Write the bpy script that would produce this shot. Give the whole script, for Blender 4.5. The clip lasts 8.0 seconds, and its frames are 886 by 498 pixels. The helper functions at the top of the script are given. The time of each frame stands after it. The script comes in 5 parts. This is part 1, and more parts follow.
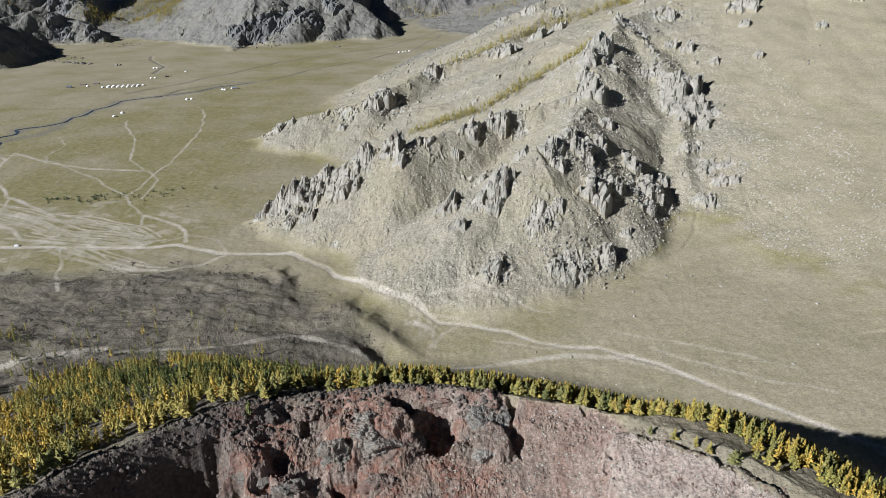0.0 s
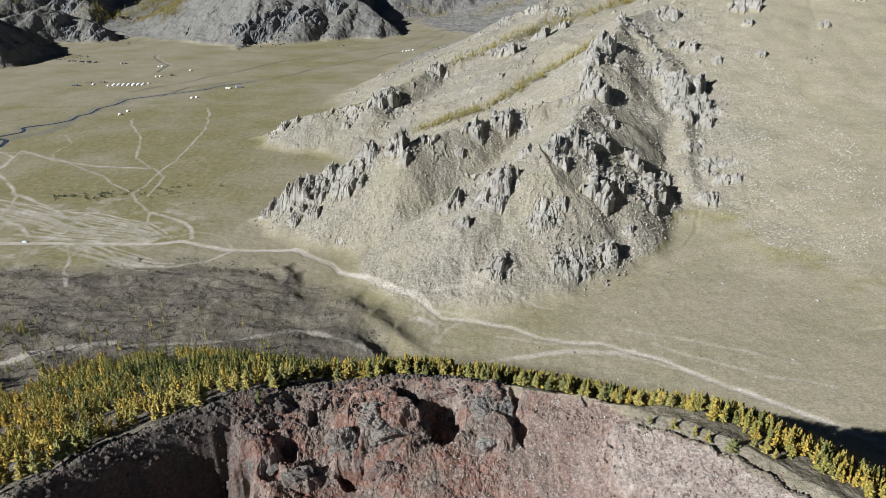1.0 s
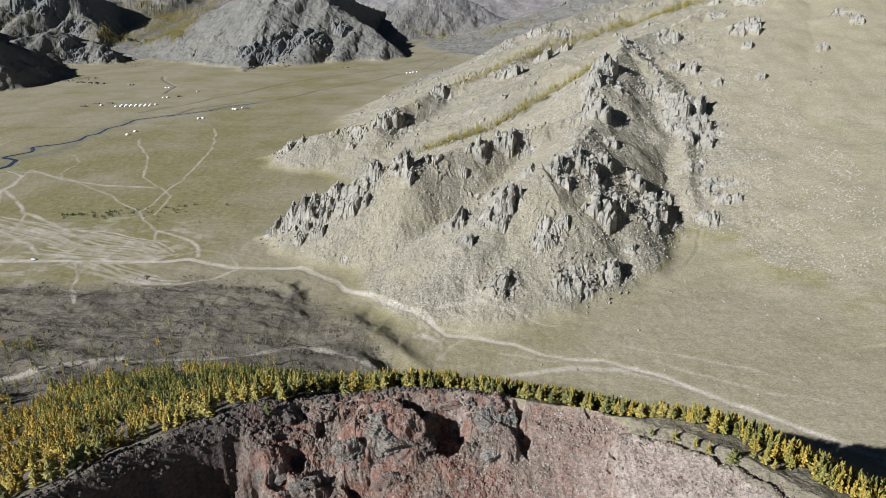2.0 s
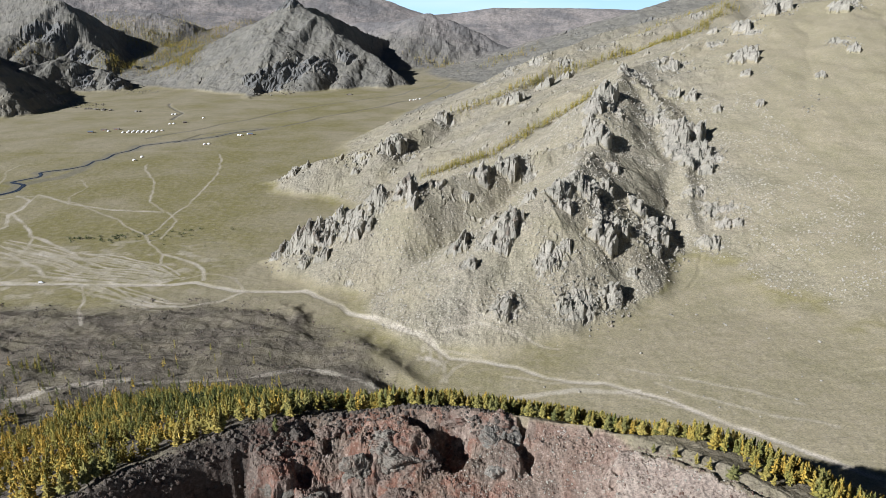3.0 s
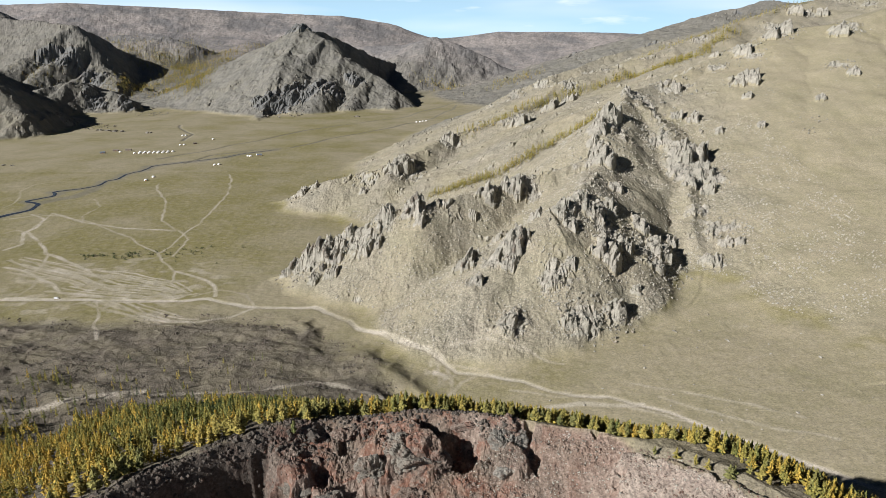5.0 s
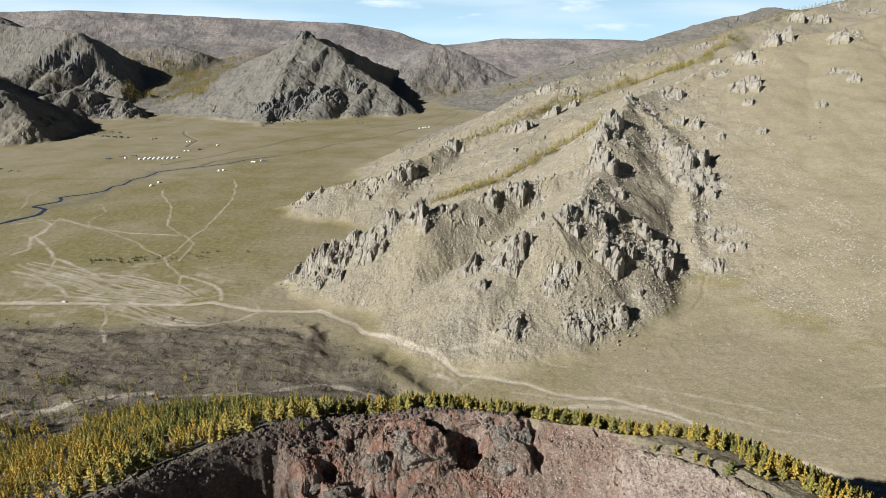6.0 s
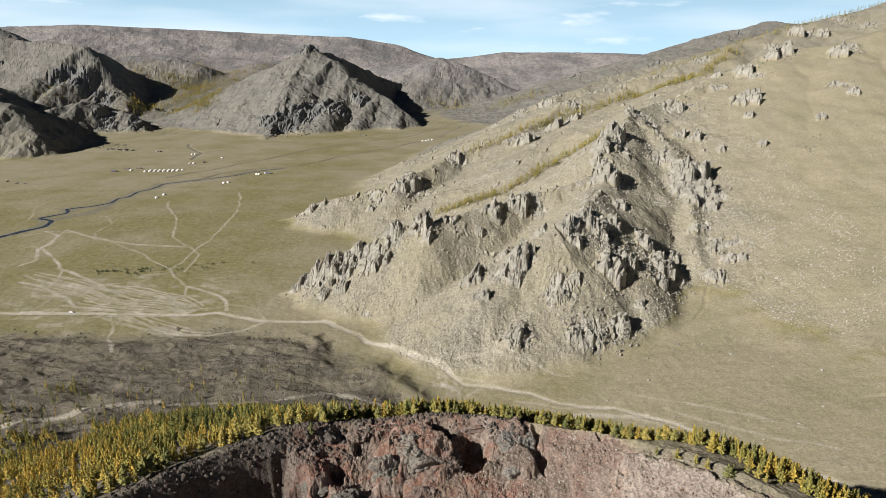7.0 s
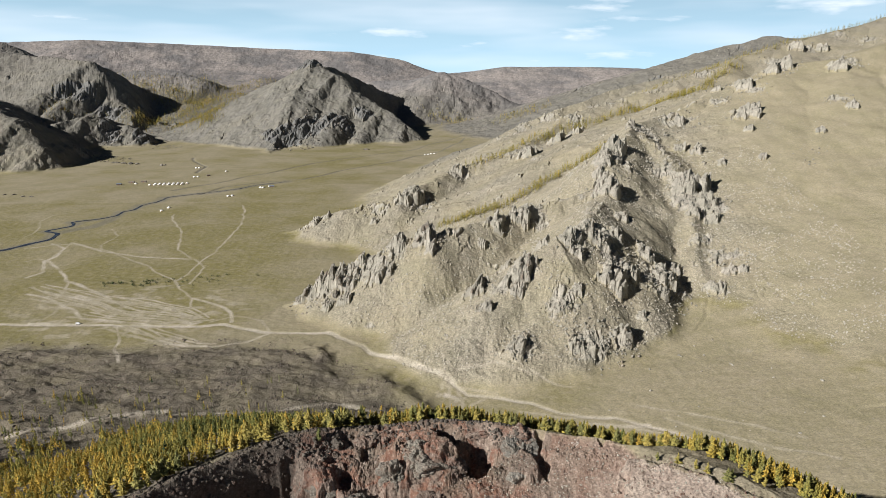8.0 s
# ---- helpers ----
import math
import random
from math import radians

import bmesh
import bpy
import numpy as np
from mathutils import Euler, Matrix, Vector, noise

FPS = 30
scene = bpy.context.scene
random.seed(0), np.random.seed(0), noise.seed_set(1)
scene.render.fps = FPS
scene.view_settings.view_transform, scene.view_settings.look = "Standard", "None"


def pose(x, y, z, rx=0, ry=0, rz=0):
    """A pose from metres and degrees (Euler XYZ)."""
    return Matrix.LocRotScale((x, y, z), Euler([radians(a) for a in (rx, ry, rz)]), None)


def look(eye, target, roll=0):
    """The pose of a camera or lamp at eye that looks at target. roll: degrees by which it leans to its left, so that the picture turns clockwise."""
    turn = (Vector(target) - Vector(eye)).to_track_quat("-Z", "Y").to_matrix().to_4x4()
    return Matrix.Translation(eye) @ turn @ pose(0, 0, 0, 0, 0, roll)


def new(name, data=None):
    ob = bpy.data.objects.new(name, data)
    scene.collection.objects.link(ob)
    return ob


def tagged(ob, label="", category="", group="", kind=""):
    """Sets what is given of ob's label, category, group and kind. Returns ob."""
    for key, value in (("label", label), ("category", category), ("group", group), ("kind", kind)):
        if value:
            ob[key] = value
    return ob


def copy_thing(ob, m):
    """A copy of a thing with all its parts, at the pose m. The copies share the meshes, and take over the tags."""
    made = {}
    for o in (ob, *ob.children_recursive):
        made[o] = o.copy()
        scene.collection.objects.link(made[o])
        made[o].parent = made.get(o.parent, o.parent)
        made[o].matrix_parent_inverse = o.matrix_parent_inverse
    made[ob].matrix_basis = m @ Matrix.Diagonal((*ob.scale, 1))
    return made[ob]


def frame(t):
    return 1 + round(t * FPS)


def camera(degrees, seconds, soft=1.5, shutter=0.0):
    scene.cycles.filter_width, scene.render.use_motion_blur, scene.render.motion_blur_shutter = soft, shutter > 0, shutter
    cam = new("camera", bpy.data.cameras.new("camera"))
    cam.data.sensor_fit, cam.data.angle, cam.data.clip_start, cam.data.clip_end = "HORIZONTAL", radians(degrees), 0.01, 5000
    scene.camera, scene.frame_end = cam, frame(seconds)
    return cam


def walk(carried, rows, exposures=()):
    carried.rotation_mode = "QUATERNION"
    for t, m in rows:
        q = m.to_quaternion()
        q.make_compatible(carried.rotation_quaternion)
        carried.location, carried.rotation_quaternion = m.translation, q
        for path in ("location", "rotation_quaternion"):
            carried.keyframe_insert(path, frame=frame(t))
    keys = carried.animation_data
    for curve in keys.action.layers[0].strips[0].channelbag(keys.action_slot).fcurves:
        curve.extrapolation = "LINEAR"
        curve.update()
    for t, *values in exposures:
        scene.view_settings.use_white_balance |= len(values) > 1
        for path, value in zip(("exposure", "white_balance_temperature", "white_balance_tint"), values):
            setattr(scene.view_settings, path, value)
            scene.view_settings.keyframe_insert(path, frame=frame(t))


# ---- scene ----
# the camera: a drone drifting slowly backwards over the crater while it tilts up
cam = camera(65.42, 8.0, soft=0.7)
ROWS = [
    (0.0, 9.2, 52.2, 247.2, -23.04, -1.69, -0.24),
    (0.5, 8.7, 49.6, 247.3, -23.12, -1.56, -0.22),
    (1.0, 8.2, 46.6, 247.5, -23.10, -1.44, -0.19),
    (1.5, 7.7, 43.7, 247.8, -22.52, -1.31, -0.19),
    (1.7, 7.5, 42.4, 247.9, -22.09, -1.26, -0.18),
    (2.8, 6.2, 35.2, 248.2, -19.63, -1.04, -0.15),
    (3.0, 6.0, 33.9, 248.3, -19.25, -1.00, -0.14),
    (3.5, 5.4, 30.6, 248.4, -18.45, -0.91, -0.12),
    (4.0, 4.8, 27.3, 248.5, -17.94, -0.81, -0.12),
    (4.5, 4.3, 23.9, 248.7, -17.67, -0.69, -0.12),
    (6.0, 2.4, 13.6, 249.4, -16.96, -0.37, -0.15),
    (6.5, 1.9, 10.4, 249.5, -16.51, -0.28, -0.15),
    (7.0, 1.2, 6.9, 249.6, -15.91, -0.17, -0.19),
    (7.5, 0.6, 3.5, 249.9, -15.33, -0.10, -0.20),
    (8.0, 0.0, 0.0, 250.0, -14.79, 0.00, -0.24),
]
walk(cam, [(t, pose(x, y, z, 90 + tilt, 0, turn) @ pose(0, 0, 0, 0, 0, lean)) for t, x, y, z, tilt, turn, lean in ROWS], [(0.0, 0.55, 5460, 11), (1.7, 0.55, 5510, 11), (3.5, 0.54, 5660, 11), (4.7, 0.50, 5880, 11), (8.0, 0.49, 6100, 11)])

# ---- daylight: low sun from behind the camera's left shoulder, clear sky with thin high cloud ----
SUN_EL, SUN_TO = 28.3, Vector((0.83, 0.56))  # height of the sun; the way that shadows run
sun = new("sun", bpy.data.lights.new("sun", "SUN"))
sun.data.energy, sun.data.angle, sun.data.color = 5.0, radians(0.53), (1.0, 0.95, 0.87)
sun.matrix_world = look((-SUN_TO.x * 900, -SUN_TO.y * 900, 900 * math.tan(radians(SUN_EL))), (0, 0, 0))


# ---- world ----
world = bpy.data.worlds.new("sky")
scene.world = world
world.use_nodes = True
wn, wl = world.node_tree.nodes, world.node_tree.links
sky = wn.new("ShaderNodeTexSky")
sky.sky_type, sky.sun_disc = "NISHITA", False
sky.sun_elevation, sky.sun_rotation = radians(SUN_EL), math.atan2(-SUN_TO.x, -SUN_TO.y)
sky.altitude, sky.air_density, sky.dust_density, sky.ozone_density = 2100, 0.6, 0.0, 3.0
back = wn["Background"]
back.inputs[1].default_value = 0.0135


def node(tree, kind, inputs=(), **sets):
    n = tree.nodes.new(kind)
    for key, value in sets.items():
        setattr(n, key, value)
    for k, v in dict(inputs).items():
        if isinstance(v, bpy.types.NodeSocket):
            tree.links.new(v, n.inputs[k])
        else:
            n.inputs[k].default_value = v
    return n


def ramp(tree, fac, stops):
    n = node(tree, "ShaderNodeValToRGB", {0: fac})
    els = n.color_ramp.elements
    while len(els) < len(stops):
        els.new(0.5)
    for el, (p, c) in zip(els, stops):
        el.position, el.color = p, (*c, 1) if len(c) == 3 else c
    return n.outputs[0]


def mixed(tree, fac, a, b, how="MIX"):
    n = node(tree, "ShaderNodeMix", data_type="RGBA", blend_type=how)
    for k, v in ((0, fac), (6, a), (7, b)):
        if isinstance(v, bpy.types.NodeSocket):
            tree.links.new(v, n.inputs[k])
        else:
            n.inputs[k].default_value = (*v, 1) if isinstance(v, tuple) and len(v) == 3 else v
    return n.outputs[2]


def calc(tree, how, a, b=0.0, clamp=False):
    n = node(tree, "ShaderNodeMath", {0: a, 1: b}, operation=how)
    n.use_clamp = clamp
    return n.outputs[0]


def speckle(tree, where, scale, detail=3.0, rough_=0.6, stretch=None):
    if stretch:
        where = node(tree, "ShaderNodeMapping", {0: where, 3: stretch}).outputs[0]
    return node(tree, "ShaderNodeTexNoise", {0: where, 2: scale, 3: detail, 4: rough_}).outputs[0]


# thin clouds in a band above the hills
gen = node(world.node_tree, "ShaderNodeTexCoord").outputs[0]
puffs = speckle(world.node_tree, gen, 7.0, 5.0, 0.55, (1, 1, 5.5))
veil = speckle(world.node_tree, gen, 3.0, 3.0, 0.5, (1, 1, 7))
puffs = ramp(world.node_tree, puffs, [(0.57, (0, 0, 0)), (0.74, (.85, .85, .85))])
veil = ramp(world.node_tree, veil, [(0.42, (0, 0, 0)), (0.72, (.5, .5, .5))])
both = calc(world.node_tree, "MAXIMUM", puffs, veil)
tall = node(world.node_tree, "ShaderNodeSeparateXYZ", {0: gen}).outputs[2]
low = ramp(world.node_tree, tall, [(0.08, (1, 1, 1)), (0.16, (0, 0, 0))])
haze = ramp(world.node_tree, tall, [(0.0, (.95, .95, .95)), (0.09, (.68, .68, .68)), (0.15, (.1, .1, .1)), (0.18, (.0, .0, .0))])
hazy = mixed(world.node_tree, haze, sky.outputs[0], (33.0, 46.8, 53.8))
cloudy = mixed(world.node_tree, calc(world.node_tree, "MULTIPLY", both, low), hazy, (56.5, 58.5, 59.8))
wl.new(cloudy, back.inputs[0])


# ---- materials ----
def material(name, roughness=0.95, spec=0.15):
    m = bpy.data.materials.new(name)
    m.use_nodes = True
    p = m.node_tree.nodes["Principled BSDF"]
    p.inputs["Roughness"].default_value, p.inputs["Specular IOR Level"].default_value = roughness, spec
    return m, m.node_tree, p


def bumped(tree, p, height_, strength, distance):
    b = node(tree, "ShaderNodeBump", {"Height": height_, "Strength": strength, "Distance": distance})
    tree.links.new(b.outputs[0], p.inputs["Normal"])


def place(tree):
    return node(tree, "ShaderNodeNewGeometry").outputs["Position"]


def earth():
    m, t, p = material("earth")
    at = place(t)
    a = node(t, "ShaderNodeAttribute", attribute_name="cover_a")
    b = node(t, "ShaderNodeAttribute", attribute_name="cover_b")
    sa, sb = node(t, "ShaderNodeSeparateColor", {0: a.outputs[0]}).outputs, node(t, "ShaderNodeSeparateColor", {0: b.outputs[0]}).outputs
    rock, dirt, lava_, crater = sa[0], sa[1], sa[2], a.outputs[3]
    green, scree, bed, heath = sb[0], sb[1], sb[2], b.outputs[3]
    fine, mid, wide = speckle(t, at, 0.9, 4, 0.65), speckle(t, at, 0.13, 4, 0.6), speckle(t, at, 0.018, 4, 0.55)
    tuft = speckle(t, at, 0.45, 3, 0.7)
    grass = mixed(t, ramp(t, wide, [(.35, (0, 0, 0)), (.65, (1, 1, 1))]), (.335, .290, .192), (.297, .262, .162))
    grass = mixed(t, green, grass, (.225, .198, .082))
    grass = mixed(t, calc(t, "MULTIPLY", ramp(t, mid, [(.45, (0, 0, 0)), (.7, (1, 1, 1))]), 0.45), grass, (.38, .33, .24))
    grass = mixed(t, calc(t, "MULTIPLY", ramp(t, tuft, [(.5, (0, 0, 0)), (.68, (1, 1, 1))]), 0.5), grass, (.17, .15, .075))
    pale = mixed(t, ramp(t, mid, [(.35, (0, 0, 0)), (.65, (1, 1, 1))]), (.362, .326, .256), (.262, .238, .185))
    stones = ramp(t, fine, [(.56, (0, 0, 0)), (.66, (1, 1, 1))])
    pale = mixed(t, calc(t, "MULTIPLY", stones, 0.6), pale, (.52, .48, .40))
    grit = speckle(t, at, 0.42, 4, 0.75)
    pale = mixed(t, calc(t, "MULTIPLY", ramp(t, grit, [(.50, (0, 0, 0)), (.62, (1, 1, 1))]), 0.85), pale, (.135, .122, .098))
    col = mixed(t, scree, grass, pale)
    # far heath and upland: own greys and browns, shifted bluer for air haze
    purple = mixed(t, ramp(t, speckle(t, at, 0.012, 5, 0.65), [(.4, (0, 0, 0)), (.62, (1, 1, 1))]), (.122, .124, .122), (.165, .163, .156))
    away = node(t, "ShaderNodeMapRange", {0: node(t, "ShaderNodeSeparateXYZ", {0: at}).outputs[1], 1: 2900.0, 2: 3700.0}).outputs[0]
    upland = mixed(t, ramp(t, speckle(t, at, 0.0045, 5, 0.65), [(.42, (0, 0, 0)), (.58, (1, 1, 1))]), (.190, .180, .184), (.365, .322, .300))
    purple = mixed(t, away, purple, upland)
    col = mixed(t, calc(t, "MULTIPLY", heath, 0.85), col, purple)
    lichen = ramp(t, speckle(t, at, 0.075, 5, 0.72), [(.47, (0, 0, 0)), (.60, (1, 1, 1))])
    col = mixed(t, calc(t, "MULTIPLY", calc(t, "MULTIPLY", heath, lichen), 0.55), col, (.110, .108, .100))
    ash = mixed(t, ramp(t, mid, [(.35, (0, 0, 0)), (.68, (1, 1, 1))]), (.142, .122, .092), (.205, .177, .134))
    ash = mixed(t, calc(t, "MULTIPLY", ramp(t, tuft, [(.52, (0, 0, 0)), (.72, (1, 1, 1))]), 0.5), ash, (.065, .056, .042))
    col = mixed(t, calc(t, "MULTIPLY", lava_, ramp(t, speckle(t, at, 0.03, 4, 0.6), [(.38, (.65, .65, .65)), (.55, (1, 1, 1))])), col, ash)
    crag = mixed(t, ramp(t, mid, [(.35, (0, 0, 0)), (.65, (1, 1, 1))]), (.285, .266, .220), (.425, .392, .322))
    # distant rock is darker, with the blue of haze mixed into its colour
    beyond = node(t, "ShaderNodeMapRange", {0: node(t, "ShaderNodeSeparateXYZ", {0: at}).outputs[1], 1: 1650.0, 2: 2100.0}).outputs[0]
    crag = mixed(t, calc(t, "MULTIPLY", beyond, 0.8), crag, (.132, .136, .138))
    crag = mixed(t, calc(t, "MULTIPLY", ramp(t, fine, [(.5, (0, 0, 0)), (.68, (1, 1, 1))]), 0.5), crag, (.15, .135, .11))
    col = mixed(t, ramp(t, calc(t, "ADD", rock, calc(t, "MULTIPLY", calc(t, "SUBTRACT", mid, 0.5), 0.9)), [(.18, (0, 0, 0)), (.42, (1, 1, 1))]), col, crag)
    redness = speckle(t, at, 0.055, 4, 0.6)
    cinder = ramp(t, redness, [(.36, (.165, .136, .106)), (.46, (.230, .168, .126)), (.53, (.205, .108, .074)), (.57, (.225, .168, .132)), (.72, (.320, .268, .215))])
    tall = node(t, "ShaderNodeSeparateXYZ", {0: at}).outputs[0]
    east = node(t, "ShaderNodeMapRange", {0: tall, 1: 15.0, 2: 60.0}).outputs[0]
    cinder = mixed(t, calc(t, "MULTIPLY", east, 0.75), cinder, mixed(t, redness, (.258, .182, .140), (.312, .250, .198)))
    streak = speckle(t, at, 0.16, 4, 0.6, (1.6, 0.22, 0.22))
    cinder = mixed(t, 1.0, cinder, mixed(t, ramp(t, streak, [(.36, (0, 0, 0)), (.64, (1, 1, 1))]), (.82, .78, .76), (1.14, 1.14, 1.14)), "MULTIPLY")
    cinder = mixed(t, calc(t, "MULTIPLY", stones, 0.4), cinder, (.36, .31, .27))
    cinder = mixed(t, calc(t, "MULTIPLY", ramp(t, speckle(t, at, 1.7, 3, .7), [(.54, (0, 0, 0)), (.7, (1, 1, 1))]), 0.4), cinder, (.07, .055, .05))
    # west wall: dark lava, blackened further to deepen the shade in the pit
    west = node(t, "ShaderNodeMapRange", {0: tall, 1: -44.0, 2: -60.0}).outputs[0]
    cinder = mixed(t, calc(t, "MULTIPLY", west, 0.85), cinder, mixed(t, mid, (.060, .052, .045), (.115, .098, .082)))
    tuff = mixed(t, ramp(t, mid, [(.35, (0, 0, 0)), (.65, (1, 1, 1))]), (.300, .238, .190), (.410, .340, .275))
    tuff = mixed(t, calc(t, "MULTIPLY", ramp(t, grit, [(.50, (0, 0, 0)), (.62, (1, 1, 1))]), 0.6), tuff, (.19, .145, .118))
    cinder = mixed(t, scree, cinder, tuff)
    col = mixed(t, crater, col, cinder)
    col = mixed(t, calc(t, "MULTIPLY", bed, 0.7), col, (.185, .172, .145))
    col = mixed(t, dirt, col, mixed(t, mid, (.54, .48, .385), (.45, .40, .315)))
    col = mixed(t, 1.0, col, mixed(t, ramp(t, fine, [(.32, (0, 0, 0)), (.68, (1, 1, 1))]), (.64, .64, .65), (1.33, 1.32, 1.31)), "MULTIPLY")
    broad = speckle(t, at, 0.035, 5, 0.68)
    col = mixed(t, 1.0, col, mixed(t, ramp(t, broad, [(.34, (0, 0, 0)), (.66, (1, 1, 1))]), (.91, .92, .90), (1.07, 1.06, 1.07)), "MULTIPLY")
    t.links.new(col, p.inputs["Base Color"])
    hard = calc(t, "ADD", calc(t, "MULTIPLY", calc(t, "MAXIMUM", calc(t, "MAXIMUM", rock, calc(t, "MULTIPLY", crater, 0.55)), calc(t, "MAXIMUM", lava_, calc(t, "MULTIPLY", scree, 0.8))), 0.95), 0.25)
    lumps = calc(t, "ADD", calc(t, "MULTIPLY", fine, 0.6), mid)
    b = node(t, "ShaderNodeBump", {"Height": lumps, "Strength": hard, "Distance": 1.6})
    t.links.new(b.outputs[0], p.inputs["Normal"])
    return m


def stone(name, dark, light, warm, scale=1.0):
    m, t, p = material(name, 0.9, 0.2)
    at = place(t)
    mid, fine = speckle(t, at, 0.22 * scale, 4, 0.65), speckle(t, at, 1.4 * scale, 4, 0.7)
    col = mixed(t, ramp(t, mid, [(.35, (0, 0, 0)), (.65, (1, 1, 1))]), dark, light)
    col = mixed(t, ramp(t, speckle(t, at, 0.12 * scale, 3, 0.6), [(.5, (0, 0, 0)), (.68, (1, 1, 1))]), col, warm)
    col = mixed(t, calc(t, "MULTIPLY", ramp(t, fine, [(.5, (0, 0, 0)), (.66, (1, 1, 1))]), 0.55), col, tuple(0.5 * c for c in dark))
    rnd = node(t, "ShaderNodeObjectInfo").outputs["Random"]
    col = mixed(t, 1.0, col, mixed(t, rnd, (.85, .85, .85), (1.12, 1.12, 1.12)), "MULTIPLY")
    t.links.new(col, p.inputs["Base Color"])
    bumped(t, p, calc(t, "ADD", fine, mid), 0.8, 0.7)
    return m


def needles(name, joined):
    m, t, p = material(name, 0.8, 0.1)
    if joined:
        tone = node(t, "ShaderNodeAttribute", attribute_name="tone").outputs["Fac"]
        vary = node(t, "ShaderNodeNewGeometry").outputs["Random Per Island"]
    else:
        tone = node(t, "ShaderNodeMapRange", {0: node(t, "ShaderNodeObjectInfo").outputs["Random"], 3: 0.15, 4: 0.95}).outputs[0]
        vary = node(t, "ShaderNodeNewGeometry").outputs["Random Per Island"]
    col = ramp(t, tone, [(0.0, (.040, .060, .028)), (.22, (.110, .125, .040)), (.48, (.195, .185, .055)), (.75, (.310, .256, .062)), (1.0, (.425, .288, .055))])
    if not joined:
        col = ramp(t, tone, [(0.0, (.080, .100, .038)), (.3, (.200, .190, .070)), (.6, (.295, .250, .072)), (1.0, (.380, .280, .074))])
    col = mixed(t, 1.0, col, mixed(t, vary, (.5, .52, .5), (1.3, 1.28, 1.2)), "MULTIPLY")
    t.links.new(col, p.inputs["Base Color"])
    return m


def plainish(name, colour, roughness=0.8, scale=2.0, spread=0.2, spec=0.2, metal=0.0):
    m, t, p = material(name, roughness, spec)
    n = speckle(t, node(t, "ShaderNodeTexCoord").outputs["Object"], scale, 4, 0.6)
    col = mixed(t, n, tuple(c * (1 - spread) for c in colour), tuple(c * (1 + spread) for c in colour))
    t.links.new(col, p.inputs["Base Color"])
    p.inputs["Metallic"].default_value = metal
    bumped(t, p, n, 0.25, 0.05)
    return m


EARTH = earth()
CRAG = stone("grey_crag", (.255, .240, .200), (.440, .410, .338), (.375, .322, .252))
CRAG_DARK = stone("brown_crag", (.150, .137, .113), (.280, .254, .208), (.240, .190, .145))
BASALT = stone("dark_basalt", (.082, .070, .058), (.165, .140, .114), (.135, .094, .072), 2.0)
SCORIA = stone("red_scoria", (.170, .122, .095), (.310, .245, .195), (.215, .112, .080), 2.2)
ASH = stone("grey_ash_crust", (.215, .198, .168), (.370, .340, .285), (.300, .240, .190), 2.2)
CRUST = stone("grey_lava_crust", (.158, .140, .115), (.295, .265, .215), (.220, .160, .122), 2.2)
RUBBLE = stone("pale_rubble", (.300, .275, .225), (.440, .410, .340), (.380, .330, .260))
TUFF = stone("pale_pink_tuff", (.340, .285, .238), (.520, .455, .385), (.430, .320, .265), 2.0)
NEEDLES, FOREST = needles("larch_needles", False), needles("forest_needles", True)
BARK = plainish("larch_bark", (.10, .075, .055), 0.95, 6, 0.35)
FELT = plainish("white_felt", (.80, .79, .75), 0.9, 3, 0.06)
DOOR = plainish("painted_door", (.30, .10, .05), 0.6, 4, 0.2)
TIN = plainish("blue_grey_roofing", (.16, .19, .24), 0.5, 2, 0.2)
PLANK = plainish("grey_planks", (.20, .17, .14), 0.9, 3, 0.3)
PAINT = plainish("white_car_paint", (.75, .75, .74), 0.35, 2, 0.04, 0.5)
RUBBER = plainish("tyre_rubber", (.02, .02, .02), 0.9, 8, 0.2)
GLASS = plainish("dark_window_glass", (.03, .035, .04), 0.08, 2, 0.1, 0.6)


def water():
    m, t, p = material("river_water", 0.12, 0.5)
    n = speckle(t, place(t), 0.6, 3, 0.6)
    t.links.new(mixed(t, n, (.030, .040, .060), (.055, .065, .075)), p.inputs["Base Color"])
    bumped(t, p, n, 0.15, 0.2)
    return m


WATER = water()


# ---- the lie of the land ----
GX = np.array([1, -1, 0, 0, .7071, -.7071, .7071, -.7071])
GY = np.array([0, 0, 1, -1, .7071, .7071, -.7071, -.7071])


def hashed(i, j, seed):
    h = (i * 374761393 + j * 668265263 + seed * 974711) & 0xFFFFFFFF
    h = ((h ^ (h >> 13)) * 1274126177) & 0xFFFFFFFF
    return h ^ (h >> 16)


def grain(x, y, size, seed=0):
    """Smooth noise of about -0.7 to 0.7 with lumps of that size."""
    x, y = np.asarray(x, float) / size, np.asarray(y, float) / size
    fx, fy = np.floor(x), np.floor(y)
    i, j, u, v = fx.astype(np.int64), fy.astype(np.int64), x - fx, y - fy
    s, t = u * u * u * (u * (u * 6 - 15) + 10), v * v * v * (v * (v * 6 - 15) + 10)
    out = []
    for a in (0, 1):
        for b in (0, 1):
            g = hashed(i + a, j + b, seed) & 7
            out.append(GX[g] * (u - a) + GY[g] * (v - b))
    return (out[0] * (1 - t) + out[1] * t) * (1 - s) + (out[2] * (1 - t) + out[3] * t) * s


def rough(x, y, size, octaves, seed=0, fade=0.5):
    total, amp = 0, 1.0
    for k in range(octaves):
        total = total + amp * grain(x, y, size / 2.03**k, seed + 7 * k)
        amp *= fade
    return total


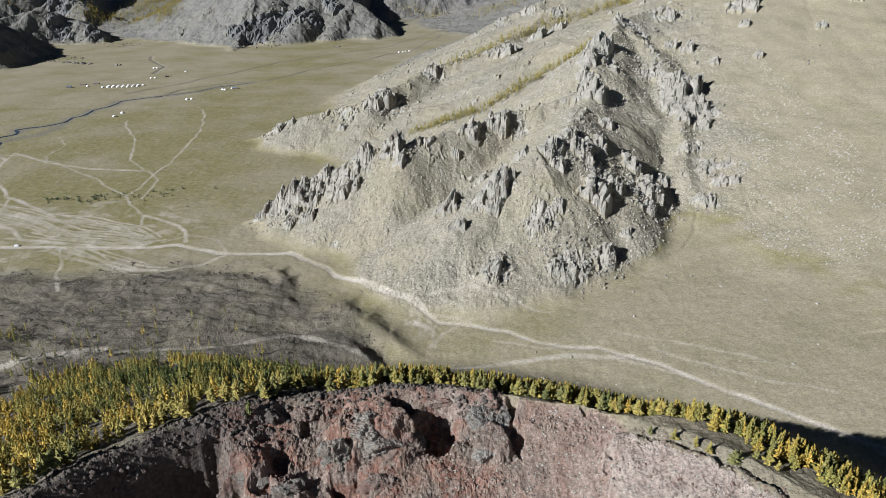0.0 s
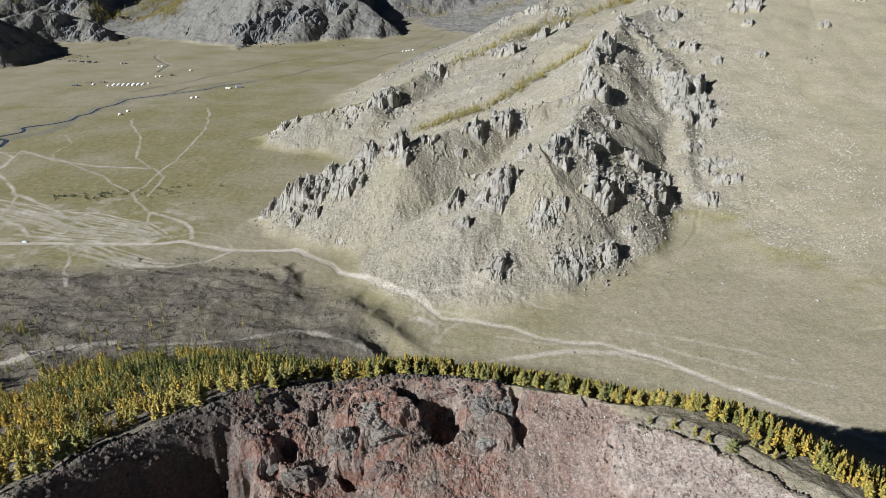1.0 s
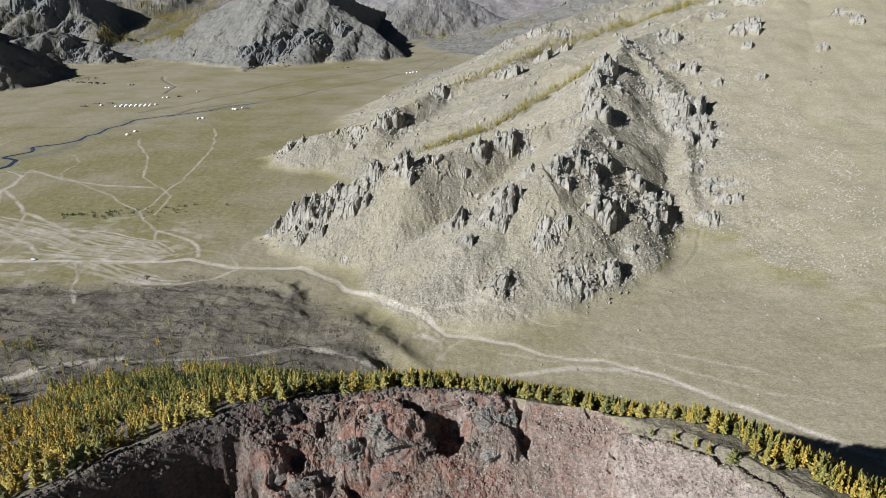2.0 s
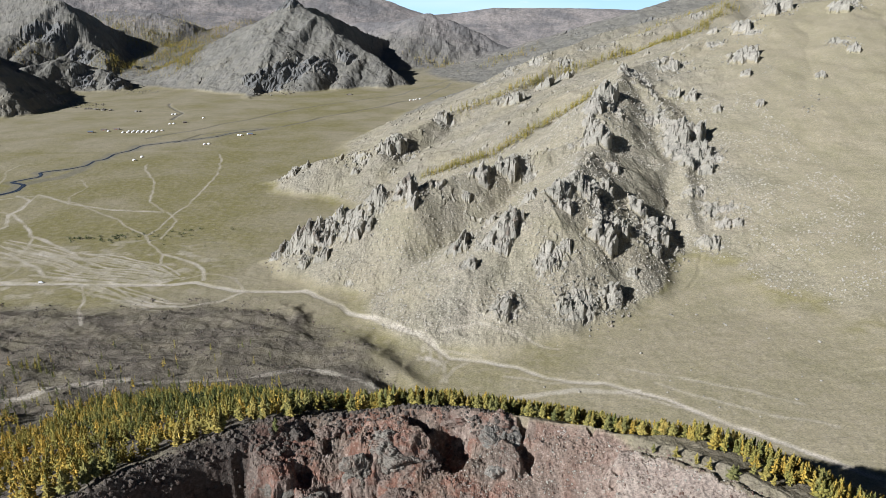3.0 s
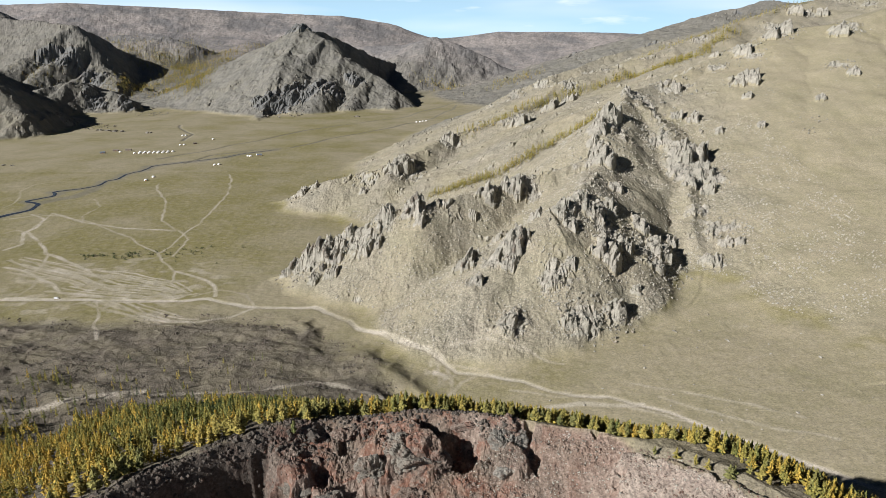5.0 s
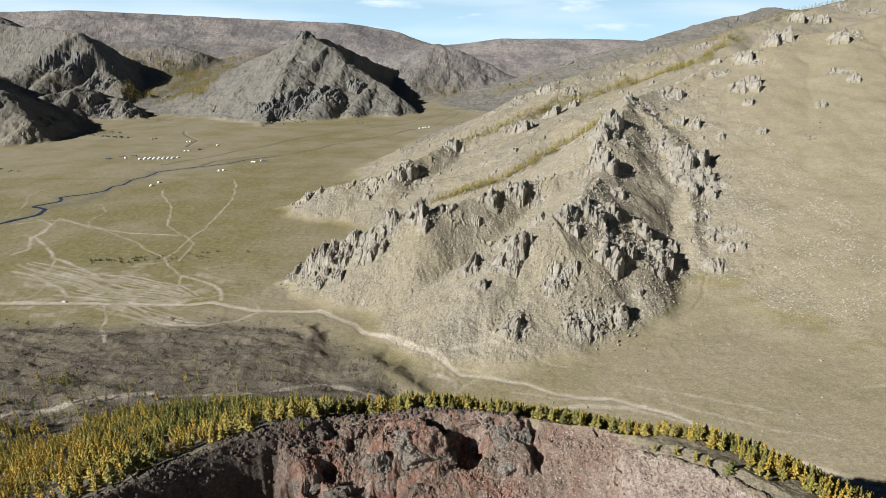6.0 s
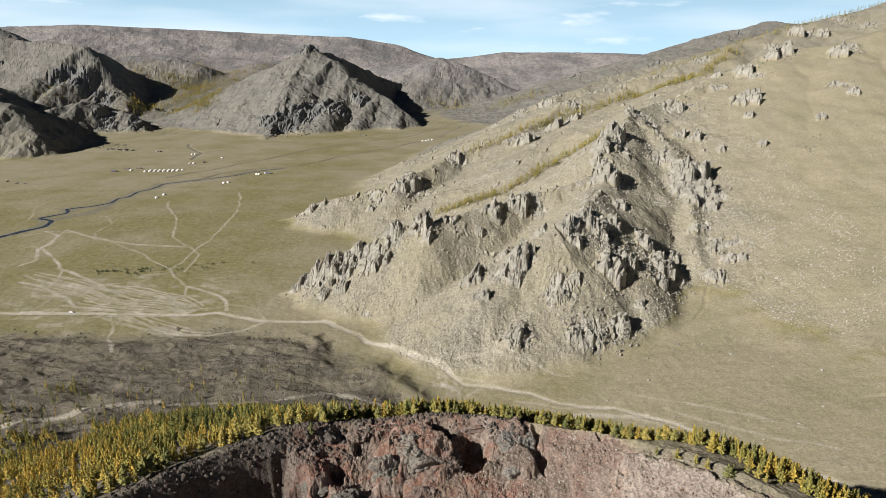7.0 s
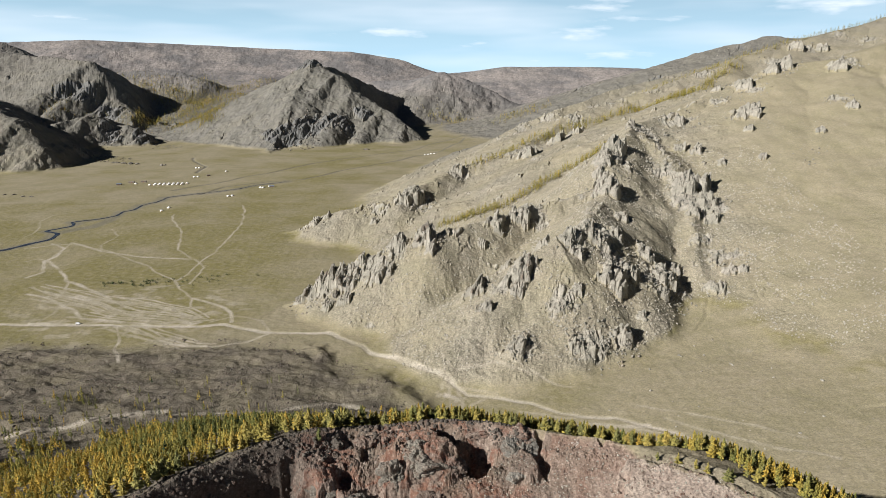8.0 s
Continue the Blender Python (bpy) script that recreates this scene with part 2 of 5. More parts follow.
def jagged(x, y, size, octaves, seed=0, fade=0.5):
    """Ridged noise, 0 to about 1: sharp edges up."""
    total, amp = 0, 0.55
    for k in range(octaves):
        total = total + amp * (1 - np.abs(grain(x, y, size / 2.1**k, seed + 5 * k)) * 2.2)
        amp *= fade
    return total


def blocks(x, y, size, seed=0):
    """Cells of broken rock: a random height and tilt for each cell, and the distance to its rim."""
    x, y = np.asarray(x, float) / size, np.asarray(y, float) / size
    i, j = np.floor(x).astype(np.int64), np.floor(y).astype(np.int64)
    best, second = np.full(x.shape, 9.0), np.full(x.shape, 9.0)
    level = np.zeros(x.shape)
    for a in (-1, 0, 1):
        for b in (-1, 0, 1):
            h = hashed(i + a, j + b, seed)
            dx, dy = x - (i + a + (h & 1023) / 1023), y - (j + b + ((h >> 10) & 1023) / 1023)
            d = dx * dx + dy * dy
            tilt = ((h >> 20) & 31) / 31.0 - 0.5
            z = ((h >> 25) & 127) / 127.0 + 0.9 * tilt * dx + 0.9 * (((h >> 5) & 31) / 31.0 - 0.5) * dy
            near = d < best
            second = np.where(near, best, np.minimum(second, d))
            level, best = np.where(near, z, level), np.where(near, d, best)
    return level, np.sqrt(second) - np.sqrt(best)


def ease(a, b, v):
    t = np.clip((v - a) / (b - a), 0, 1)
    return t * t * (3 - 2 * t)


def higher(a, b, k):
    """The higher of two grounds with a rounded joint."""
    m = np.clip(0.5 + 0.5 * (a - b) / k, 0, 1)
    return b + (a - b) * m + k * m * (1 - m)


def along(x, y, line):
    """The distance to a polyline of (x, y, ...), and its further values at the nearest place."""
    best, values = np.full(np.shape(x), 1e9), None
    for p, q in zip(line[:-1], line[1:]):
        dx, dy = q[0] - p[0], q[1] - p[1]
        s = np.clip(((x - p[0]) * dx + (y - p[1]) * dy) / (dx * dx + dy * dy), 0, 1)
        d = np.hypot(x - p[0] - s * dx, y - p[1] - s * dy)
        v = [p[n] + s * (q[n] - p[n]) for n in range(2, len(p))]
        near = d < best
        values = v if values is None else [np.where(near, a, b) for a, b in zip(v, values)]
        best = np.where(near, d, best)
    return best, values


def crested(x, y, line, round_, east, steep=1.0):
    """Height of a ridge along a polyline of (x, y, top, fall); its eastern flank falls more steeply."""
    best = np.full(np.shape(x), -1e9)
    for p, q in zip(line[:-1], line[1:]):
        dx, dy = q[0] - p[0], q[1] - p[1]
        s = np.clip(((x - p[0]) * dx + (y - p[1]) * dy) / (dx * dx + dy * dy), 0, 1)
        ox, oy = x - p[0] - s * dx, y - p[1] - s * dy
        d = np.hypot(ox, oy)
        fall = steep * (p[3] + s * (q[3] - p[3])) * (1 + east * ease(0.0, 0.7, (0.95 * ox - 0.31 * oy) / (d + 6)))
        best = np.maximum(best, p[2] + s * (q[2] - p[2]) - fall * (np.sqrt(d * d + round_ * round_) - 0.6 * round_))
    return best


# crests of the mountain: x, y, height, fall of the flanks
CREST_SKY = [(281, 1030, 165, .42), (355, 1080, 178, .40), (489, 1161, 225, .37), (563, 1184, 250, .36), (660, 1175, 262, .36), (900, 1250, 330, .36), (1500, 1500, 430, .36)]
SPUR_LEFT = [(-166, 712, 4, .75), (-150, 711, 14, .75), (-104, 706, 42, .62), (-47, 716, 69, .56), (-9, 712, 78, .54), (82, 770, 86, .52), (140, 790, 100, .52), (199, 806, 116, .52), (213, 856, 145, .5), (281, 1030, 170, .45)]
SPUR_BACK = [(-235, 1052, 2, .6), (-205, 1049, 12, .6), (-153, 1038, 38, .55), (-60, 1040, 55, .5), (20, 1190, 80, .45), (150, 1230, 114, .42), (238, 1340, 158, .40), (363, 1400, 188, .4), (482, 1450, 220, .4), (597, 1500, 256, .4), (760, 1600, 300, .36), (970, 1680, 340, .36), (1092, 1700, 374, .36), (1500, 1800, 470, .36)]
NOSE = [(199, 806, 114, .55), (133, 648, 95, .60), (116, 600, 62, .52), (128, 556, 30, .50), (128, 530, 14, .5)]
NOSE_RIGHT = [(133, 648, 95, .6), (177, 665, 66, .55), (222, 655, 44, .55), (240, 640, 30, .5)]
NOSE_LEFT = [(105, 630, 92, .6), (58, 612, 62, .55), (34, 590, 46, .5), (20, 570, 28, .45)]
SMALL_NOSE = [(100, 585, 44, .5), (62, 538, 26, .5), (56, 522, 14, .5)]
SPUR_RIGHT = [(281, 1000, 164, .45), (298, 844, 112, .55), (325, 790, 74, .6), (332, 770, 62, .6)]
SPUR_LOW = [(290, 840, 108, .5), (272, 720, 64, .5), (268, 650, 38, .5)]
BACK_RIDGE = [(60, 1600, 8, .5), (116, 1620, 80, .5), (200, 1630, 125, .5), (270, 1640, 153, .5), (420, 1720, 195, .45), (700, 1800, 260, .4), (1300, 2100, 380, .35)]
RIDGES = [(CREST_SKY, 14), (SPUR_LEFT, 6), (SPUR_BACK, 8), (NOSE, 6), (NOSE_RIGHT, 6), (NOSE_LEFT, 8), (SMALL_NOSE, 6), (SPUR_RIGHT, 6), (SPUR_LOW, 6), (BACK_RIDGE, 8)]
# hills across the valley
HILL_NEAR = [(-985, 1775, 2, .5), (-1035, 1805, 50, .5), (-1130, 1860, 122, .5), (-1300, 1965, 175, .5), (-1482, 2087, 215, .5), (-1750, 2180, 320, .45), (-2200, 2300, 420, .4)]
HILL_KNOB = [(-985, 2330, 4, .6), (-1020, 2350, 34, .6), (-1065, 2385, 62, .6), (-1110, 2420, 66, .5), (-1180, 2480, 40, .4)]
HILL_WEST = [(-1150, 2600, 16, .45), (-1220, 2760, 74, .5), (-1310, 2860, 140, .5), (-1390, 2920, 225, .5), (-1470, 2990, 280, .45), (-1700, 3150, 300, .35), (-2300, 3200, 340, .33)]
HILL_CONE = [(-495, 2700, 269, .60), (-401, 2650, 230, .50), (-314, 2590, 172, .46), (-220, 2530, 111, .48), (-129, 2470, 57, .50), (-60, 2430, 4, .50)]
HILL_CONE_BACK = [(-495, 2720, 268, .9), (-424, 2900, 252, 1.0), (-346, 3050, 200, 1.1), (-171, 3350, 112, 1.1), (-55, 3550, 40, 1.1), (0, 3640, 4, 1.1)]
HILL_CONE_FOOT = [(-504, 2560, 187, .55), (-521, 2430, 126, .55), (-520, 2290, 67, .60), (-527, 2230, 30, .65), (-510, 2080, 4, .60)]
HILL_CONE_LEFT = [(-495, 2700, 269, .60), (-633, 2760, 197, .45), (-757, 2800, 129, .42), (-880, 2850, 60, .40), (-960, 2880, 20, .40)]
HILL_CONE_RIB = [(-495, 2690, 253, .6), (-497, 2520, 184, .7), (-400, 2500, 146, .8), (-315, 2490, 114, .8), (-225, 2470, 66, .8), (-170, 2455, 6, .8)]
HILL_NEXT = [(-420, 3850, 180, .35), (-150, 3680, 190, .36), (0, 3600, 224, .38), (120, 3580, 190, .4), (250, 3540, 140, .42), (360, 3500, 80, .42), (450, 3480, 10, .45)]
HILL_NEXT_RIB = [(10, 3600, 222, .40), (57, 3420, 139, .45), (92, 3300, 75, .50), (130, 3200, 10, .50)]
HILL_WEST_BACK = [(-1440, 3000, 262, 1.0), (-1450, 3300, 178, 1.1), (-1410, 3500, 122, 1.1), (-1355, 3700, 60, 1.1)]
WEST_ROCKS = [(-1246, 2250, 70, .40), (-1233, 2300, 90, .50), (-1184, 2350, 100, .50), (-1146, 2380, 90, .50), (-1130, 2400, 78, .40)]
HILL_DARK = [(-1550, 3550, 240, .3), (-1300, 3500, 232, .34), (-1130, 3460, 190, .36), (-1010, 3420, 110, .4)]
FAR_LEFT = [(-2600, 4150, 400, .28), (-2100, 4250, 415, .28), (-1600, 4450, 395, .28), (-1100, 4600, 370, .28), (-600, 4640, 350, .28), (-330, 4660, 310, .28), (-90, 4680, 225, .3)]
FAR_WEST = [(-2700, 3250, 400, .4), (-2250, 3300, 425, .4), (-2050, 3320, 375, .4), (-1900, 3330, 310, .4)]
FAR_MID = [(100, 4750, 215, .3), (420, 4760, 252, .28), (900, 4750, 250, .28), (1300, 4700, 240, .28)]
FAR_RIGHT = [(760, 2900, 200, .3), (980, 2980, 268, .3), (1200, 3040, 330, .3), (1420, 3080, 375, .3), (1600, 3100, 360, .3), (2600, 3300, 480, .3)]
HILLS = [(HILL_NEAR, 12), (HILL_KNOB, 10), (HILL_WEST, 20), (HILL_CONE, 8), (HILL_CONE_FOOT, 8), (HILL_CONE_RIB, 8), (HILL_CONE_BACK, 10), (HILL_CONE_LEFT, 20), (HILL_NEXT_RIB, 12), (HILL_WEST_BACK, 12), (WEST_ROCKS, 12), (HILL_NEXT, 20), (HILL_DARK, 25), (FAR_LEFT, 70), (FAR_WEST, 60), (FAR_MID, 60), (FAR_RIGHT, 50)]

CX, CY, RIM = 5.0, 115.0, 135.0  # the crater


def tuffed(x, y, a, e):
    """1 on the pale crust under the eastern rim, 0 on the scree below it."""
    n = rough(x, y, 12, 4, 58, 0.6)
    return ease(1.05, 1.02, a + 0.06 * n) * ease(27, 24, e + 5 * n - 90 * np.maximum(0.9 - a, 0)) * ease(4, 8, e + 2 * n)


# hollows broken out of the crater wall: x, y, half widths, depth
HOLLOWS = [(13, 237, 8, 9, 8.5), (1, 244, 5, 4, 5), (-15, 222, 7, 4, 4.5), (-29, 238, 4, 4, 3.5), (-37, 227, 4, 3.5, 3), (-41, 218, 5, 3, 3.5), (37.5, 242, 2.2, 5, 4.5), (38, 232, 2.6, 6, 3.5), (-37, 243, 5, 2.6, 3), (60, 238, 2, 3, 2)]


# masses that stand out of it: x, y, half widths, height
RISES = [(-9, 236, 14, 9, 4.5), (-18, 229, 7, 7, 4), (-1, 231, 8, 6, 4), (29, 240, 5, 6, 3), (30, 230, 6, 6, 3), (-46, 223, 7, 5, 3), (-33, 219, 6, 4, 3), (-27, 244, 8, 2.5, 1.5)]


def cone(x, y):
    """The cinder cone with its crater: the height, and the distance from the crest of its rim (inwards below 0)."""
    a = np.arctan2(y - CY, x - CX)
    a = np.where(a < -1.57, a + 2 * np.pi, a)
    r = np.hypot(x - CX, y - CY)
    rim = RIM + 1.5 * np.sin(3 * a + 0.6) + 5 * grain(np.cos(a) * 40, np.sin(a) * 40, 22, 31)
    top = 109 + 4 * np.cos(a - 1.9) + 3 * grain(np.cos(a) * 90, np.sin(a) * 90, 25, 17) + 3 * ease(1.05, 0.75, a)
    out = r - rim
    right = ease(1.42, 1.0, a)
    d = np.maximum(out, 0)
    outside = top - (0.44 + 0.17 * ease(2.2, 1.6, a) + 0.035 * right) * np.maximum(d - 16 * ease(1.1, 0.8, a), 0) - 0.25 * np.minimum(d, 16) * ease(1.1, 0.8, a)
    e = np.maximum(-out, 0)
    steep = 0.52 + 0.6 * ease(2.0, 2.15, a)
    lip = 5.0 * ease(0, 5, e) * (0.45 + 0.8 * grain(x, y, 26, 5)) * ease(1.15, 1.5, a)
    inside = top - steep * np.minimum(e, 70) - 0.2 * np.maximum(e - 70, 0) - np.maximum(lip, 0)
    near = np.hypot(x - CX, y - CY) > 85
    wx, wy = x + 2.2 * rough(x, y, 7, 4, 36, 0.6), y + 2.2 * rough(x, y, 7, 4, 37, 0.6)
    for px, py, rx, ry, deep in HOLLOWS:
        inside = inside - near * deep * ease(1.05, 0.55, np.hypot((wx - px) / rx, (wy - py) / ry))
    for px, py, rx, ry, tall in RISES:
        inside = inside + near * tall * ease(1.1, 0.7, np.hypot((wx - px) / rx, (wy - py) / ry))
    inside = inside + 3.5 * tuffed(x, y, a, e)
    inside = inside - 30 * ease(3.0, 6.5, e + 2.0 * rough(x, y, 9, 3, 38)) * ease(2.03, 2.13, a + 0.06 * rough(x, y, 8, 3, 39)) * near
    return np.where(out > 0, outside, inside), out


LAVA_X = (-900, -520, -364, -306, -255, -211, -138, -106, -92, -64, -44, -22, -5, 40)
LAVA_Y = (600, 610, 600, 590, 600, 607, 594, 586, 563, 535, 512, 465, 400, 150)


def lava(x, y):
    """How far inside the dark lava apron a place lies."""
    edge = np.interp(x, LAVA_X, LAVA_Y) + 15 * rough(x, y, 60, 4, 41)
    return edge - y


MOUND_LONG = [(-66, 524, 3, .16), (-54, 514, 6, .18), (-36, 490, 7, .2), (-18, 470, 5, .24), (-2, 454, 2, .3), (6, 446, 0, .3)]
MOUND_SMALL = [(-126, 592, 2, .3), (-116, 580, 5, .3), (-105, 564, 5, .3), (-98, 550, 0, .3)]


def plain(x, y):
    """Valley floor, the fan on the right and the lava apron on the left."""
    z = 0.085 * np.maximum(x - 20, 0) * ease(3000, 700, y) + 0.10 * np.maximum(y - 530, 0) * ease(40, 330, x) * ease(1500, 800, y)
    z = z + 0.6 * rough(x, y, 160, 2, 3)
    m = (y < 640) & (y > -200) & (x < 60)
    if m.any():
        xm, ym = x[m], y[m]
        d = lava(xm, ym)
        inside = ease(0, 40, d)
        z[m] += inside * (1.5 + 0.075 * np.clip(d, 0, 170) + 4.6 * rough(0.55 * xm, ym, 42, 4, 43) + (1.2 + 2.6 * ease(-160, -300, xm)) * jagged(0.6 * xm, ym, 28, 3, 44) * ease(0, 30, d))
        wx, wy = xm + 2 * rough(xm, ym, 16, 3, 45), ym + 2 * rough(xm, ym, 16, 3, 46)
        for line in (MOUND_LONG, MOUND_SMALL):
            z[m] = higher(crested(wx, wy, line, 3.0, 1.6) + 0.3 * z[m], z[m], 3)
    return z


def lifted(z, x, y, line, k, round_, east, steep=1.0):
    """The ground z raised to a ridge, where that ridge can reach."""
    reach = max((p[2] + 40) / (p[3] * steep) for p in line) + 60
    xs, ys = [p[0] for p in line], [p[1] for p in line]
    m = (x > min(xs) - reach) & (x < max(xs) + reach) & (y > min(ys) - reach) & (y < max(ys) + reach)
    if m.any():
        if line is CREST_SKY:
            k = k + 70 * ease(230, 420, x[m] - 0.25 * (y[m] - 700)) * ease(1500, 1200, y[m])
        z[m] = higher(crested(x[m], y[m], line, round_, east, steep), z[m], k)


def land(x, y, whole=False):
    """Height of the smooth ground."""
    x, y = np.asarray(x, float), np.asarray(y, float)
    base = plain(x, y)
    z = base.copy()
    m = (y > 430) & (y < 2700) & (x > -420)
    if m.any():
        wx, wy, zm = x[m] + 14 * rough(x[m], y[m], 90, 3, 11), y[m] + 14 * rough(x[m], y[m], 90, 3, 12), z[m]
        for line, k in RIDGES:
            lifted(zm, wx, wy, line, k, 4.0, 0.15, 1.3 if line is SPUR_LEFT else 1.0 if line in (CREST_SKY, SPUR_BACK) else 1.08)
        z[m] = zm
    m = y > 1400
    if m.any():
        xf, yf = x[m], y[m]
        wx, wy = xf + 26 * rough(xf, yf, 200, 5, 21, 0.6), yf + 26 * rough(xf, yf, 200, 5, 22, 0.6)
        zf = z[m] + 200 * ease(2350, 4200, yf + 0.12 * (xf + 1200)) * ease(-350, -900, xf + 0.25 * (yf - 3500))
        for line, k in HILLS:
            lifted(zf, wx, wy, line, k, 22.0, 1.2 if k < 30 else 0.2)
        z[m] = zf
    m = (y < 620) & (np.abs(x) < 520)
    out = np.full(x.shape, 900.0)
    if m.any():
        c, out[m] = cone(x[m], y[m])
        z[m] = np.where(out[m] < 0, c, higher(c, z[m], 10))
    return (z, base, out) if whole else z


# ---- what covers the land ----
# rocky places: x, y, radius
PATCH_FRONT = [(-131, 705, 28), (-106, 703, 17), (-73, 696, 18), (-47, 712, 16), (-17, 710, 18), (33, 628, 14), (36, 580, 6), (65, 606, 17), (75, 775, 20), (101, 777, 18), (217, 875, 24), (199, 803, 24), (125, 646, 26), (156, 662, 25), (167, 636, 22), (199, 631, 22), (221, 630, 18), (124, 535, 22), (153, 551, 16), (62, 533, 16), (101, 571, 15)]
PATCH_RIGHT = [(295, 820, 30), (315, 799, 24), (300, 697, 20), (268, 644, 12), (281, 882, 24), (557, 1180, 32), (489, 1155, 30), (353, 1057, 34), (299, 998, 32)]
PATCH_CREST = [(1176, 2939, 53), (694, 1495, 28), (489, 1108, 20), (437, 1030, 19), (659, 1154, 22), (891, 1631, 31), (799, 1568, 29), (545, 1468, 26), (423, 1196, 21), (576, 1030, 20), (339, 1057, 18), (430, 1101, 20), (938, 1578, 31)]
PATCH_FAINT = [(476, 1084, 20), (649, 1145, 22), (464, 879, 26), (455, 985, 14), (586, 1022, 17)]
PATCH_BACK = [(235, 1625, 40), (180, 1610, 30), (130, 1610, 24), (148, 1205, 24), (196, 1250, 18), (-46, 1047, 30), (-101, 1031, 18), (-192, 1045, 22), (30, 1170, 22), (250, 1320, 20)]
PATCH_FAR = [(-500, 2240, 75), (-440, 2330, 70), (-340, 2380, 60), (-280, 2480, 50), (-930, 1950, 40), (-1010, 1990, 55), (-905, 2265, 40), (-1000, 2350, 50), (-1110, 2330, 60), (-1420, 2790, 80), (-1300, 2760, 60), (-500, 2690, 60)]
# wheel tracks and roads over the plain: x, y
ROAD_WEST = [(-700, 660), (-448, 655), (-309, 650), (-257, 648), (-219, 653), (-179, 632), (-145, 628), (-115, 628), (-94, 613), (-64, 579), (-37, 551), (-12, 528), (7, 512)]
ROAD_EAST = [(7, 512), (18, 496), (38, 488), (65, 474), (86, 454), (122, 442), (144, 427), (173, 396), (198, 369), (218, 346), (250, 310), (330, 230)]
ROAD_LOWER = [(-330, 396), (-290, 406), (-252, 421), (-209, 439), (-155, 443), (-130, 445), (-108, 453), (-83, 468), (-56, 455), (-30, 440), (0, 425), (40, 428), (61, 434), (98, 436), (140, 428)]
TRACKS = [
    [(-419, 655), (-387, 656), (-337, 655), (-300, 646), (-257, 646), (-246, 662)],
    [(-478, 753), (-432, 727), (-396, 698), (-374, 673), (-343, 666), (-311, 658), (-274, 646)],
    [(-516, 817), (-509, 840), (-534, 891), (-531, 917), (-545, 961), (-577, 987)],
    [(-534, 896), (-487, 844), (-453, 798), (-433, 787), (-375, 733)],
    [(-168, 626), (-186, 606), (-213, 593), (-234, 596), (-261, 602)],
    [(-215, 659), (-221, 680), (-234, 701), (-254, 717), (-281, 735)],
    [(-340, 899), (-424, 914), (-496, 953), (-552, 993)],
]
BRAIDS = [
    [(-379, 682), (-338, 669), (-296, 662), (-261, 657), (-241, 662)], [(-477, 784), (-428, 753), (-372, 716), (-325, 689), (-280, 677), (-250, 665)],
    [(-449, 769), (-389, 737), (-339, 720), (-294, 697), (-262, 673)], [(-415, 753), (-347, 698), (-293, 681), (-259, 665)],
    [(-447, 743), (-390, 716), (-332, 678), (-294, 669), (-254, 652)], [(-375, 733), (-322, 723), (-276, 697), (-249, 668)],
    [(-324, 650), (-288, 628), (-247, 605), (-218, 596)], [(-308, 650), (-264, 621), (-237, 605)],
]
TRACKS_THIN = [
    [(-453, 798), (-439, 762), (-435, 738)], [(-281, 735), (-274, 706), (-285, 697)], [(-281, 735), (-310, 770), (-325, 802), (-349, 821), (-384, 862), (-415, 893)],
    [(-322, 802), (-322, 848), (-324, 880), (-336, 899)], [(-324, 880), (-308, 860), (-306, 813), (-304, 790)],
    [(-415, 893), (-476, 944), (-531, 976), (-567, 984), (-601, 960)], [(-324, 880), (-320, 927), (-325, 1020), (-330, 1093), (-358, 1226), (-377, 1276)],
    [(-340, 899), (-376, 949), (-401, 1023), (-410, 1058), (-461, 1151), (-475, 1195)], [(-330, 650), (-312, 622), (-300, 589), (-275, 542)],
]
TRACKS_FAINT = [
    [(-423, 722), (-410, 687), (-411, 659)], [(-238, 662), (-218, 677), (-186, 666), (-170, 633)], [(-552, 993), (-538, 931), (-534, 896), (-553, 904), (-560, 891)],
    [(-641, 1027), (-647, 1074), (-682, 1143), (-686, 1200), (-657, 1219)], [(-531, 1078), (-501, 1035), (-499, 976), (-482, 938)],
    [(0, 539), (3, 515), (5, 493), (7, 473)], [(4, 534), (10, 510), (14, 489), (17, 461)], [(42, 531), (62, 517), (82, 502), (101, 494)], [(10, 524), (41, 524), (70, 507)],
    [(2, 506), (23, 501), (43, 490)], [(43, 492), (22, 479), (14, 461)],
]
TRACKS_EAST = [[(99, 438), (126, 429), (151, 414), (178, 391)], [(154, 437), (185, 411), (210, 389), (241, 372)], [(141, 458), (174, 441), (203, 420), (234, 397)], [(57, 462), (86, 448), (115, 443)]]
GULLIES = [[(214, 570), (243, 600), (262, 640), (300, 690)]]
RIVER = [(-640, 930), (-611, 977), (-593, 1017), (-602, 1050), (-631, 1069), (-608, 1099), (-610, 1120), (-626, 1132), (-594, 1152), (-571, 1182), (-577, 1216), (-563, 1230), (-565, 1280), (-549, 1318), (-552, 1359), (-494, 1406), (-439, 1449), (-407, 1504), (-356, 1549)]
SIDE_ARM = [(-602, 1050), (-586, 1083), (-568, 1098), (-567, 1135), (-572, 1188)]
CHANNELS = [[(-572, 1447), (-511, 1529), (-477, 1623), (-429, 1691), (-382, 1795), (-340, 1879), (-263, 1980), (-113, 2139), (-11, 2374), (80, 2600)], [(-496, 1401), (-473, 1491), (-401, 1550), (-318, 1581), (-234, 1743), (-130, 1901), (-6, 2120), (80, 2500)], [(-720, 1990), (-690, 1900), (-620, 1800), (-600, 1700)]]


